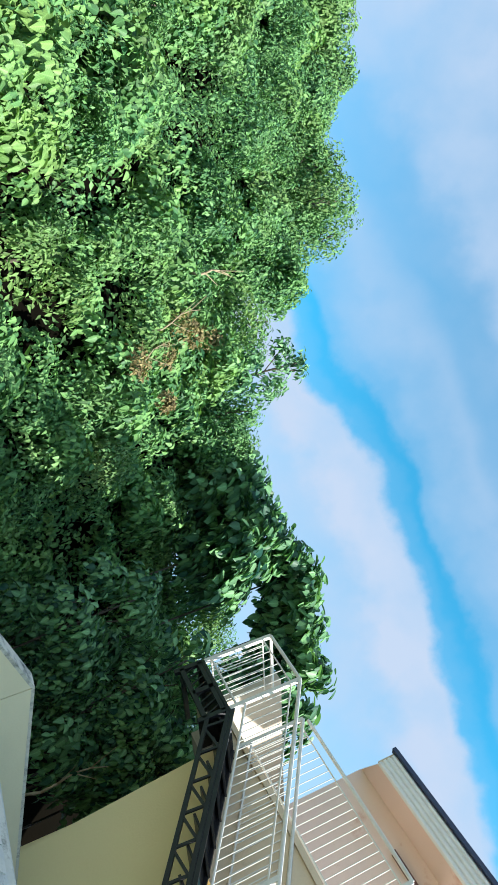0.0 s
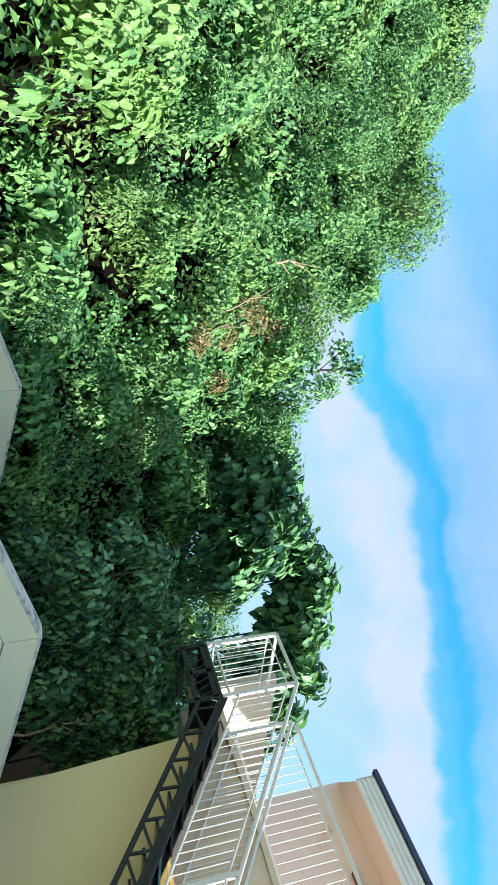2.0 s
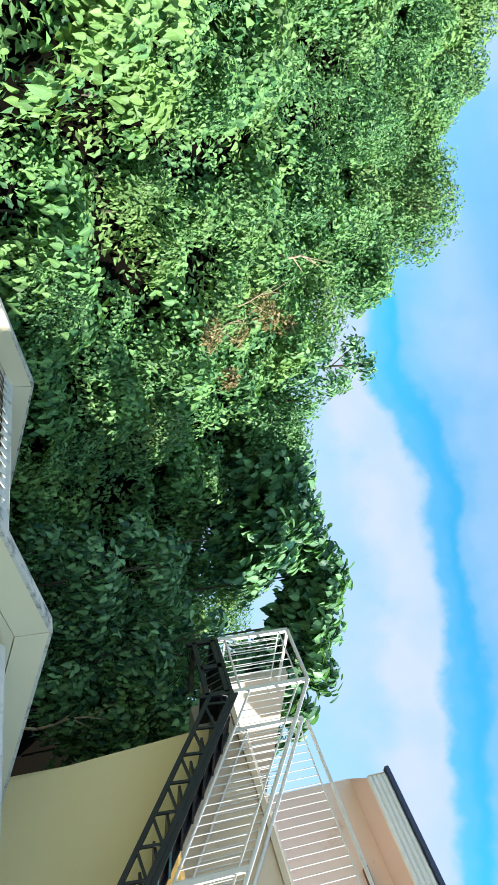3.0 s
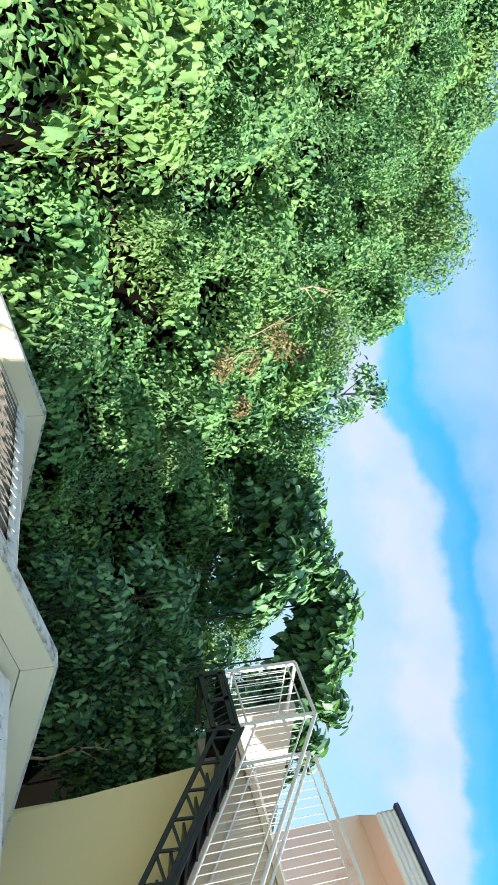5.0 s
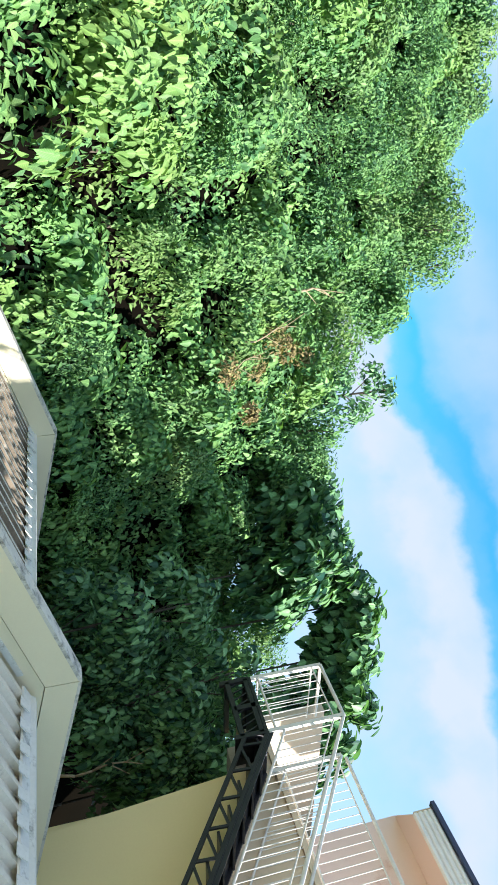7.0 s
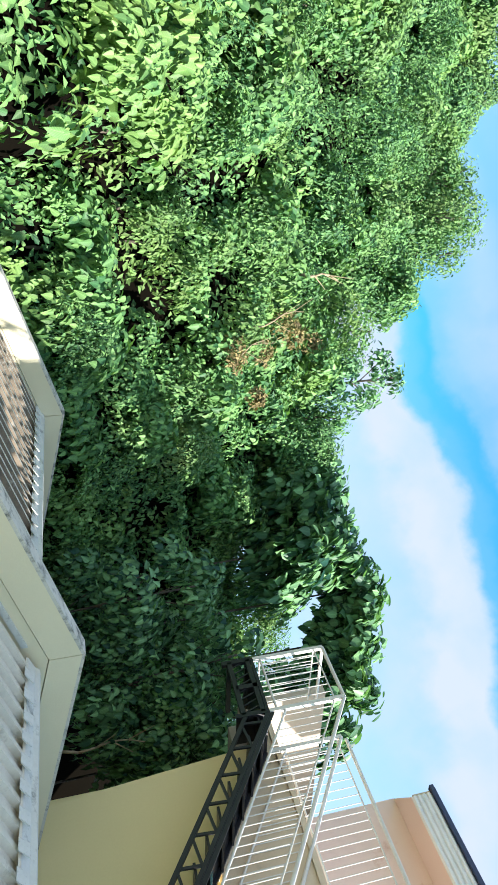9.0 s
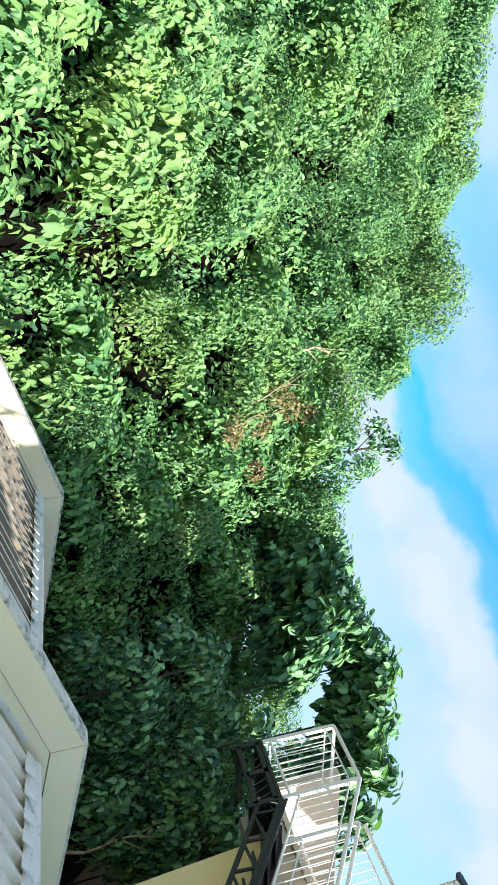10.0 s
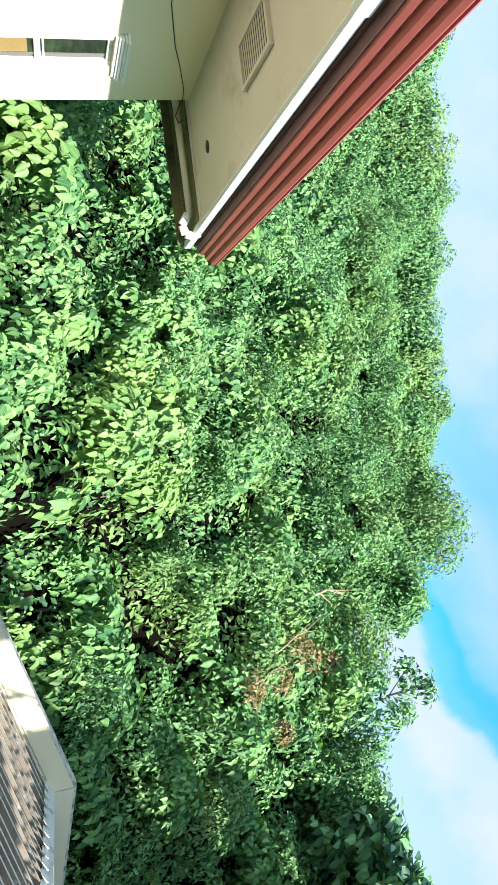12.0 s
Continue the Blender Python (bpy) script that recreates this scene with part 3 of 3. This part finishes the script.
    sp("lower_rail", bar(a + up * low, b + up * low, 0.016), RAIL, parent=g)
    n = max(2, int((b - a).length / step))
    for i in range(1, n):
        p = a.lerp(b, i / n)
        sp("baluster", bar(p + up * low, p + up * (high - sub), 0.007, 6), RAIL, parent=g)
    for t in posts:
        p = a.lerp(b, t)
        sp("post", flat(p, p + up * high, 0.05, 0.05), RAIL, parent=g)


guard((7.15, 5.33, Z + 1.88), (7.15, 6.18, Z + 1.88), (0.0, 1.0))
guard((7.15, 6.18, Z + 1.88), (8.18, 6.18, Z + 1.88), ())
guard((7.15, 5.33, Z + 1.88), (7.15, Y_END, Z + 1.88 - 0.665 * (5.33 - Y_END)), (0.55,), low=0.22)
guard((8.03, 5.38, Z + 1.95), (8.03, Y_END, Z + 1.95 - 0.66 * (5.38 - Y_END)), (0.0,), low=0.22)
guard((8.16, 5.42, Z + 2.05), (8.16, 3.05, Z + 2.05), (1.0,), low=0.12)

# ---- pink house behind the gallery ----
pink = empty("pink_house", "salmon pink house with a navy roof edge", "house", at=(10.97, 6.03, -0.03))


def kp(name, bm, mat, label="", parent=None):
    bm.transform(Matrix.Translation((-11.0, -6.2, 0)))
    return part(name, bm, mat, parent or pink, label)


kp("wall", box((11.0, 4.1, 0), (11.25, 6.2, Z + 4.498)), PINK, "salmon pink plastered wall")
kp("end_wall", box((11.25, 5.95, 0), (17, 6.2, Z + 4.498)), PINK)
kp("near_wall", box((11.25, 4.1, 0), (17, 4.35, Z + 4.498)), PINK)
# unseen box, added to cast shade on the upper gallery end wall
kp("sun_block_box", box((10.4, 2.0, Z + 4.15), (11.5, 2.9, Z + 4.49)), PINK)
kp("soffit", prism([(10.32, 3.4), (10.32, 5.77), (11.0, 6.19), (17, 6.19), (17, 3.4)], "z", Z + 4.50, Z + 4.545), PINK, "pink soffit")
fas = []
for i in range(4):
    z0 = 4.50 + i * 0.085
    fas += [(10.30, z0), (10.27, z0 + 0.02), (10.27, z0 + 0.06), (10.30, z0 + 0.08)]
fas += [(10.32, 4.86), (10.32, 4.50)]
kp("fascia", prism([(p, Z + q) for p, q in fas], "y", 3.4, 5.76), TRIM, "white ribbed fascia")
kp("roof_edge", box((10.24, 3.36, Z + 4.85), (10.36, 5.86, Z + 4.92), 0.008), NAVY, "navy roof flashing")
kp("roof", prism([(10.30, Z + 4.90), (10.30, Z + 4.95), (14, Z + 5.2), (17.5, Z + 4.95), (17.5, Z + 4.90), (14, Z + 5.12)], "y", 3.38, 5.84), NAVY, "navy metal roof")
kp("end_board", prism([(10.34, Z + 4.55), (10.34, Z + 4.86), (14, Z + 5.1), (17, Z + 4.88), (17, Z + 4.55)], "y", 5.76, 5.82), BEIGE, "pale end board")
kp("window_hood", box((10.86, 4.1, Z + 4.10), (11.0, 4.75, Z + 4.16), 0.008), MAROON, "dark window hood")

# ---- plants ----
LEAF_A = (np.array([(0, 0, 0), (0.13, 0.20, 0.05), (0.46, 0.25, 0.06), (1.08, 0, -0.22), (0.46, -0.25, 0.06), (0.13, -0.20, 0.05), (0.5, 0, -0.04)]),
          [(0, 6, 2, 1), (6, 3, 2), (0, 5, 4, 6), (6, 4, 3)])
LEAF_H = (np.array([(0.02, 0, 0)] + [(0.47 - 0.53 * math.cos(a) + 0.04 * (a > 2.9), 0.42 * math.sin(a) * (1.12 - 0.16 * a), 0.07 * math.sin(a) - 0.035 * a) for a in (0.35, 0.9, 1.5, 2.1, 2.7)] + [(1.06, 0, -0.22)] + [(0.47 - 0.53 * math.cos(a), -0.42 * math.sin(a) * (1.12 - 0.16 * a), 0.07 * math.sin(a) - 0.035 * a) for a in (2.7, 2.1, 1.5, 0.9, 0.35)] + [(0.5, 0, -0.09)]),
          [(0, 12, 3, 2, 1), (12, 6, 5, 4, 3), (0, 11, 10, 9, 12), (12, 9, 8, 7, 6)])
LEAF_V = (np.array([(0, 0, 0), (0.06, 0.22, 0.03), (0.30, 0.34, 0.07), (0.64, 0.26, 0.02), (1.05, 0, -0.20), (0.64, -0.26, 0.02), (0.30, -0.34, 0.07), (0.06, -0.22, 0.03), (0.45, 0, -0.05)]),
          [(0, 8, 2, 1), (8, 4, 3, 2), (0, 7, 6, 8), (8, 6, 5, 4)])
LEAF_B = (np.array([(0, 0, 0), (0.42, 0.25, 0.09), (1, 0, -0.10), (0.42, -0.25, 0.09)]), [(0, 2, 1), (0, 3, 2)])
rng = np.random.default_rng(7)


def unit(v):
    return v / np.maximum(np.linalg.norm(v, axis=-1, keepdims=True), 1e-9)


def leaf_mesh(name, pos, nrm, tip, size, kind, mat):
    """One mesh of many leaves; each is folded along its rib and ends in a point."""
    tmpl, faces = kind
    nrm = unit(nrm)
    tip = unit(tip - (tip * nrm).sum(-1, keepdims=True) * nrm)
    side = np.cross(nrm, tip)
    n, k = len(pos), len(tmpl)
    co = (pos[:, None] + size[:, None, None] * (tmpl[None, :, :1] * tip[:, None] + tmpl[None, :, 1:2] * side[:, None] + tmpl[None, :, 2:] * nrm[:, None])).reshape(-1, 3)
    loops, starts, at = [], [], 0
    for f in faces:
        starts.append(at)
        at += len(f)
        loops += f
    uv = np.tile(tmpl[loops][:, :2] + np.array((0, 0.5)), (n, 1))
    loops = (np.array(loops)[None] + (np.arange(n) * k)[:, None]).ravel()
    starts = (np.array(starts)[None] + (np.arange(n) * at)[:, None]).ravel()
    me = bpy.data.meshes.new(name)
    me.vertices.add(len(co))
    me.vertices.foreach_set("co", co.astype(np.float32).ravel())
    me.loops.add(len(loops))
    me.loops.foreach_set("vertex_index", loops.astype(np.int32))
    me.polygons.add(len(starts))
    me.polygons.foreach_set("loop_start", starts.astype(np.int32))
    me.uv_layers.new(name="leaf").data.foreach_set("uv", uv.astype(np.float32).ravel())
    me.update(calc_edges=True)
    me.materials.append(mat)
    return me


def clump(centre, radius, count, squash=0.8, lean=(0, -0.4, 0.5), droop=0.95, shell=0.35, wild=1.0, facing=0.0):
    """Leaf places, normals and tips on the shell of a lumpy clump."""
    d = unit(rng.normal(size=(count, 3)) + np.array(lean))
    lump = 1 + 0.22 * np.sin(5 * d[:, 0] + centre[0] * 3) * np.sin(4 * d[:, 2] + centre[1] * 2)
    r = radius * lump * (1 - shell * rng.random(count) ** 1.6)
    pos = np.array(centre) + d * r[:, None] * np.array((1, 1, squash))
    nrm = unit(d * (0.9 - 0.5 * facing) + (1 + facing) * np.array((0.18, -0.38, 0.25)) + 0.52 * wild * rng.normal(size=(count, 3)))
    tip = np.array((0, 0, -droop)) + 0.45 * wild * d + 0.5 * wild * rng.normal(size=(count, 3))
    return pos, nrm, tip


def free(x, y, m=0.0):
    """True where no building stands."""
    return not ((1.2 - m < x < 8.2 and y < 9.85 + m) or (x < -1.2 + m and y < 8.0 + m) or (x > 7 and y < 7.4 + m) or y < 5.5 + m)


HOLLOWS = [(rng.uniform(-9, 10), rng.uniform(6.2, 19), rng.uniform(0.16, 0.5)) for _ in range(190)]
UP_SLOPE = unit(np.array((0.0, -0.62, 0.78)))
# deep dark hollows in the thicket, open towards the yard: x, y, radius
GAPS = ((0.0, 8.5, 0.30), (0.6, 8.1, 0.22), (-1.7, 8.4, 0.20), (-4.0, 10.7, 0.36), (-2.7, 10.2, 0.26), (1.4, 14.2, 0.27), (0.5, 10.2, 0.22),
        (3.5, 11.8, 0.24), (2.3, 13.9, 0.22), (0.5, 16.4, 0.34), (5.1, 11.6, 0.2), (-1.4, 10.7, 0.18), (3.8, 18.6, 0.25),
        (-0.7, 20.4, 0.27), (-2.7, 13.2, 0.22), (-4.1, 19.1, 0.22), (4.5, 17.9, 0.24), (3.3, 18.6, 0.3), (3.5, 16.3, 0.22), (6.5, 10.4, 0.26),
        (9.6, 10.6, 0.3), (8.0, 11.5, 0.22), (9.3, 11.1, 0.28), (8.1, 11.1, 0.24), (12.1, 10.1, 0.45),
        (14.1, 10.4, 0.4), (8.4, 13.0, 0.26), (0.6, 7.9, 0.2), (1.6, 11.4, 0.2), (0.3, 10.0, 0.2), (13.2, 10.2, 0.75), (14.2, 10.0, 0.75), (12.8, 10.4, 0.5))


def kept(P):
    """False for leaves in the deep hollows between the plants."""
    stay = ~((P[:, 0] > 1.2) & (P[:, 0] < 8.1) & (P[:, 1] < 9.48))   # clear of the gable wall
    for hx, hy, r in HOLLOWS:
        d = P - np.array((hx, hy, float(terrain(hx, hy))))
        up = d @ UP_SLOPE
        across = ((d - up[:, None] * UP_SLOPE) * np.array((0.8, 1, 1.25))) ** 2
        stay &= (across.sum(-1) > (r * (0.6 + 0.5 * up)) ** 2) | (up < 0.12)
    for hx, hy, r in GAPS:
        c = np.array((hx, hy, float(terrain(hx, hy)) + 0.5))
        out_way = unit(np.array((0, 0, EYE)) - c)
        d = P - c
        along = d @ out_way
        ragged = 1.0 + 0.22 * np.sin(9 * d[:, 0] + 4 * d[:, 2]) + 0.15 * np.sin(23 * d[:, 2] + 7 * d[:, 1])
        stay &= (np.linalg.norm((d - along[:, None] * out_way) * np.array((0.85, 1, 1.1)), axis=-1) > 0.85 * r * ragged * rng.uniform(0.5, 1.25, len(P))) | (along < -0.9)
    return stay


def blanket(name, label, mat, kind, region, spacing, radius, size, cover, keep=1.0, category="undergrowth", calm=1.0):
    """Overlapping clumps of leaves over a stretch of the hillside."""
    P, N, T, S = [], [], [], []
    x0, x1, y0, y1 = region
    y = y0
    while y < y1:
        x = x0
        while x < x1:
            px, py = x + spacing * rng.uniform(-0.5, 0.5), y + spacing * rng.uniform(-0.5, 0.5)
            x += spacing
            crest = float(crest_line(px)) + 0.4
            if rng.random() > keep or not free(px, py) or abs(px) > 2.5 + 0.66 * py + (0.34 * py if px > 0 else 0) or py > crest:
                continue
            r = radius * rng.uniform(0.5, 1.5)
            s = size * rng.choice((0.62, 0.85, 1.0, 1.2), p=(0.22, 0.26, 0.30, 0.22)) * rng.uniform(0.9, 1.1) * (0.72 + 0.032 * py)
            n = int(cover * 2 * math.pi * r * r / (0.42 * s * s))
            swell = 0.2 + 0.75 * noise.noise((px * 0.45, py * 0.45, 3.1)) + 0.6 * noise.noise((px * 1.05, py * 1.05, 8.4))
            p, nn, t = clump((px, py, float(terrain(px, py)) + r * rng.uniform(0.1, 0.6) + 0.4 + swell), r, n, wild=calm, facing=0.35 if calm < 1 else 0.0)
            P.append(p), N.append(nn), T.append(t), S.append(s * rng.uniform(0.55, 1.25, n))
        y += spacing
    P, N, T, S = (np.concatenate(a) for a in (P, N, T, S))
    # hollows between the plants
    stay = kept(P)
    me = leaf_mesh(name, P[stay], N[stay], T[stay], S[stay], kind, mat)
    return tagged(new(name, me), label, category, kind="stuff")


blanket("vine_thicket", "broad pale green vine leaves covering the bank", VINE, LEAF_V, (-8, 10, 5.6, 10.4), 0.64, 0.52, 0.145, 0.95, keep=0.95, calm=0.72)
blanket("bank_vines", "vines hanging over the bank behind the row house", VINE, LEAF_V, (-1.6, 14.5, 7.6, 12.6), 0.62, 0.48, 0.122, 0.9, keep=0.95, calm=0.8)
blanket("hillside_shrubs", "dense green shrubs covering the steep hillside", SHRUB, LEAF_B, (-17, 16, 9.9, 24.6), 0.88, 0.72, 0.120, 1.0, keep=0.95)


def ground_cover():
    """Low leaves lying on the soil of the whole slope."""
    n = 120000
    y = 5.4 + 19.5 * rng.random(n) ** 0.8
    x = (rng.random(n) - 0.5) * 2 * (2.5 + 0.95 * y)
    inside = ((x > 1.25) & (x < 8.2) & (y < 9.5)) | ((x < -1.3) & (y < 7.6)) | ((x > 7) & (y < 6.6)) | (y > crest_line(x) + 1.5)
    x, y = x[~inside], y[~inside]
    e = 0.15
    gx, gy = (terrain(x + e, y) - terrain(x - e, y)) / (2 * e), (terrain(x, y + e) - terrain(x, y - e)) / (2 * e)
    nrm = unit(np.stack([-gx, -gy, np.ones_like(x)], -1))
    pos = np.stack([x, y, terrain(x, y)], -1) + nrm * (0.03 + 0.22 * rng.random(len(x)))[:, None]
    nrm = unit(nrm + 0.35 * rng.normal(size=nrm.shape))
    tip = rng.normal(size=nrm.shape) + np.array((0, 0, -0.6))
    me = leaf_mesh("ground_cover", pos, nrm, tip, 0.15 * rng.uniform(0.7, 1.3, len(x)), LEAF_B, SHRUB)
    tagged(new("ground_cover", me), "low leafy ground cover on the slope", "ground cover", kind="stuff")


ground_cover()


def wood(name, points, radii, mat, parent):
    bm = bmesh.new()
    for a, b, ra, rb in zip(points, points[1:], radii, radii[1:]):
        add_bar(bm, a, b, ra, 8, rb)
    return part(name, bm, mat, parent, smooth=True)


def tree(az, el, dist, width, height, mat, kind, size, cover, clumps, label, name="tree", squash=0.85, spread=0.42, trunk=0.12, wild=1.0):
    """A tree whose top stands at a bearing and height angle from the yard's eye point: trunk, limbs and a crown of leafy clumps."""
    a = radians(az)
    x, y = dist * math.sin(a), dist * math.cos(a)
    top = EYE + dist * math.tan(radians(el))
    foot = float(terrain(x, y)) - 0.2
    base = empty(name, label, "tree", at=(x, y, foot))
    h = top - foot
    crown0 = max(0.2 * h, h - height)
    mid = Vector((0.15 * rng.normal(), 0.15 * rng.normal(), crown0))
    tip = Vector((0, 0, h * 0.93))
    wood("trunk", [Vector((0, 0, 0)), mid * 0.6, mid, tip], [trunk, trunk * 0.8, trunk * 0.6, 0.02], BARK, base)
    P, N, T, S = [], [], [], []
    for i in range(clumps):
        u = i / max(1, clumps - 1)
        ang = 2.4 * i + rng.uniform(-0.4, 0.4)
        prof = math.sin(math.pi * min(0.98, 0.12 + 0.83 * u)) ** 0.7
        rad = 0.5 * width * prof * rng.uniform(0.55, 1.0) if i else 0
        r = width * spread * rng.uniform(0.55, 1.0) * (0.75 if u > 0.85 else 1)
        c = Vector((math.cos(ang) * rad, math.sin(ang) * rad, crown0 + (h - crown0 - r * squash) * (0.08 + 0.92 * u)))
        s = size * rng.uniform(0.85, 1.15)
        n = max(8, int(cover * 4 * math.pi * r * r / (0.42 * s * s)))
        p, nn, t = clump(tuple(c), r, int(n * 0.8), squash, (0.1, -0.45, 0.25), shell=0.6, wild=wild, facing=1.0 if wild < 0.7 else 0.2)
        P.append(p), N.append(nn), T.append(t), S.append(s * rng.uniform(0.7, 1.2, int(n * 0.8)))
        start = mid.lerp(tip, max(0, u - 0.25))
        part("limb", bar(start, c, trunk * 0.3, 5, 0.012), BARK, base)
    me = leaf_mesh("crown", np.concatenate(P), np.concatenate(N), np.concatenate(T), np.concatenate(S), kind, mat)
    crown = new("crown", me)
    crown.parent = base
    return base


for az, el, dist, w, h in ((-30, 31, 23, 4.2, 4.0), (-24.5, 31.2, 24, 4.2, 4.2), (-18, 32.6, 24, 4.0, 4.5), (-12.5, 32.2, 23.5, 3.6, 4.0), (-7.5, 31.0, 23.5, 3.8, 4.2), (-3.0, 31.3, 23, 3.0, 4.0), (1.6, 32.9, 22.0, 2.4, 3.2), (3.9, 30.7, 21.5, 1.7, 2.6), (6.4, 28.2, 22.5, 2.2, 3.0)):
    tree(az, el, dist, w, h, SHRUB, LEAF_A, 0.135, 0.85, 14, "leafy green tree on the crest of the hill")
for az, el, dist, w, h in ((9.3, 32.2, 20, 1.7, 4.5), (12.4, 32.9, 19.5, 2.2, 5.2), (15.3, 31.7, 19.5, 1.6, 4.6), (18.3, 28.2, 19, 1.7, 4.0), (22.0, 24.6, 17.5, 1.8, 4.0)):
    tree(az, el, dist, w, h, FEATHER, LEAF_B, 0.14, 0.45, 15, "feathery tree with fine yellowish leaves", spread=0.36, trunk=0.07)
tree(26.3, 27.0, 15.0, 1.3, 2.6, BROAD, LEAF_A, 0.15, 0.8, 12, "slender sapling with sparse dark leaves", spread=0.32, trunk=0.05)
tree(29.0, 22.0, 15.5, 2.0, 3.4, SHRUB, LEAF_B, 0.13, 0.6, 9, "leafy tree beside the sapling")
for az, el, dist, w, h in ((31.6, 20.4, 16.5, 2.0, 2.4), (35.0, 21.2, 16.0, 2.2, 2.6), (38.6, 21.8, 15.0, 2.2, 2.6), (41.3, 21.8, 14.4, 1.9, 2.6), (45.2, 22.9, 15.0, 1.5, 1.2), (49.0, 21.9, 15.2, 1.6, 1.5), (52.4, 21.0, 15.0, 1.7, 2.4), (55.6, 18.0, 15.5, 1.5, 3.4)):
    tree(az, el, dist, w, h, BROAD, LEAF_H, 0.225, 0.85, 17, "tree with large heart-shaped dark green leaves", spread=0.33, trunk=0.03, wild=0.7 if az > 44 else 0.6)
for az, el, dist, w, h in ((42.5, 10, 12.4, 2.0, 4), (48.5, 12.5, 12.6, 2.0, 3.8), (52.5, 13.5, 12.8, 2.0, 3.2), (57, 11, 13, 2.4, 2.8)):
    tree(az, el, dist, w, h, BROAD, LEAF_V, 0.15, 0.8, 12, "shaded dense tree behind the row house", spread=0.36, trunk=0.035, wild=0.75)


def bush(x, y, r, mat, size, label):
    """A rounded bush on the slope: stem and a foliage of overlapping clumps."""
    foot = float(terrain(x, y))
    base = empty("bush", label, "bush", "bushes on the hillside", at=(x, y, foot - 0.1))
    part("stem", bar((0, 0, 0), (0.05, 0.05, 0.5 * r), 0.04, 6, 0.015), BARK, base)
    P, N, T, S = [], [], [], []
    for i in range(7):
        a = 2.4 * i
        k = 0.55 * r if i else 0
        c = (math.cos(a) * k, math.sin(a) * k, r * (0.95 - 0.09 * i) + 0.35)
        q = r * rng.uniform(0.42, 0.62)
        s = size * rng.uniform(0.85, 1.15)
        n = int(0.85 * 2.6 * math.pi * q * q / (0.42 * s * s))
        p, nn, t = clump(c, q, n, 0.85, (0, -0.35, 0.3), shell=0.45)
        P.append(p), N.append(nn), T.append(t), S.append(s * rng.uniform(0.7, 1.25, n))
    P, N, T, S = (np.concatenate(a) for a in (P, N, T, S))
    stay = kept(P + np.array((x, y, foot - 0.1)))
    f = new("foliage", leaf_mesh("foliage", P[stay], N[stay], T[stay], S[stay], LEAF_B if size < 0.11 else LEAF_V, mat))
    f.parent = base


KINDS = ((SHRUB, 0.108, "dense dark green bush on the hillside"), (VINE, 0.135, "bush overgrown with pale green vines"), (FEATHER, 0.09, "yellowish fine-leaved bush on the hillside"), (SHRUB, 0.12, "broad-leaved green bush on the hillside"))
made = 0
while made < 72:
    bx, by = rng.uniform(-14, 12), rng.uniform(8.2, 23.0)
    if not free(bx, by, 0.9) or abs(bx) > 1.5 + 0.62 * by or by > float(crest_line(bx)) - 0.6:
        continue
    mat, size, label = KINDS[int(rng.choice(4, p=(0.4, 0.3, 0.12, 0.18)))]
    bush(bx, by, rng.uniform(0.6, 1.25) * (0.7 + 0.03 * by), mat, size, label)
    made += 1

for bx, by, r in ((0.3, 9.3, 0.7), (1.0, 10.5, 0.8), (2.6, 10.6, 0.8), (4.2, 10.5, 0.85), (5.6, 10.7, 0.9)):
    bush(bx, by, r, VINE, 0.14, "bush overgrown with pale green vines")

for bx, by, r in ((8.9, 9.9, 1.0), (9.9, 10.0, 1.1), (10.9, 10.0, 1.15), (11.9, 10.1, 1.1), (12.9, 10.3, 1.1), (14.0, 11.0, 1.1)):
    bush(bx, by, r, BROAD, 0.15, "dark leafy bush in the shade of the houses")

# dry growth and bare stems
for az, el, d, r in ((20.8, 17.1, 13.0, 0.36), (23.2, 12.6, 11.9, 0.32), (22.4, 19.0, 14.2, 0.36), (21.8, 17.8, 13.4, 0.3), (23.0, 15.0, 12.6, 0.3), (27.1, 14.4, 12.6, 0.2)):
    a = radians(az)
    c = (d * math.sin(a), d * math.cos(a), EYE + d * math.tan(radians(el)))
    p, nn, t = clump(c, r, 230, 0.8, (0, -0.8, 0.2), wild=1.4)
    tagged(new("dry_fern", leaf_mesh("dry_fern", p, nn, t, 0.10 * rng.uniform(0.6, 1.3, 230), LEAF_B, DRY)), "withered brown fern clump among the shrubs", "fern", "dry ferns", kind="stuff")
for az, el, d, az2, el2, r in ((16.6, 18.5, 12.9, 17.2, 21.6, 0.035), (21.0, 14.5, 12.0, 19.8, 18.8, 0.018), (23.5, 12.5, 11.7, 22.2, 15.5, 0.016), (53.2, -4.2, 11.6, 53.5, 2.0, 0.025)):
    pts = []
    for q in range(6):
        u = q / 5
        a, e = radians(az + (az2 - az) * u + 0.25 * math.sin(7 * u)), radians(el + (el2 - el) * u)
        pts.append(Vector((d * math.sin(a), d * math.cos(a), EYE + d * math.tan(e))))
    base = empty("bare_branch", "bare pale dead branch among the leaves", "branch", "dead branches", at=pts[0])
    pts = [p - pts[0] for p in pts]
    wood("stem", pts, [r * (1 - 0.14 * i) for i in range(6)], DEADWOOD, base)
    for i in (2, 3, 4):
        side = Vector((rng.uniform(-0.5, 0.5), rng.uniform(-0.3, 0.1), rng.uniform(0.2, 0.6)))
        part("twig", bar(pts[i], pts[i] + side * 0.8, r * 0.4, 5, 0.004), DEADWOOD, base)
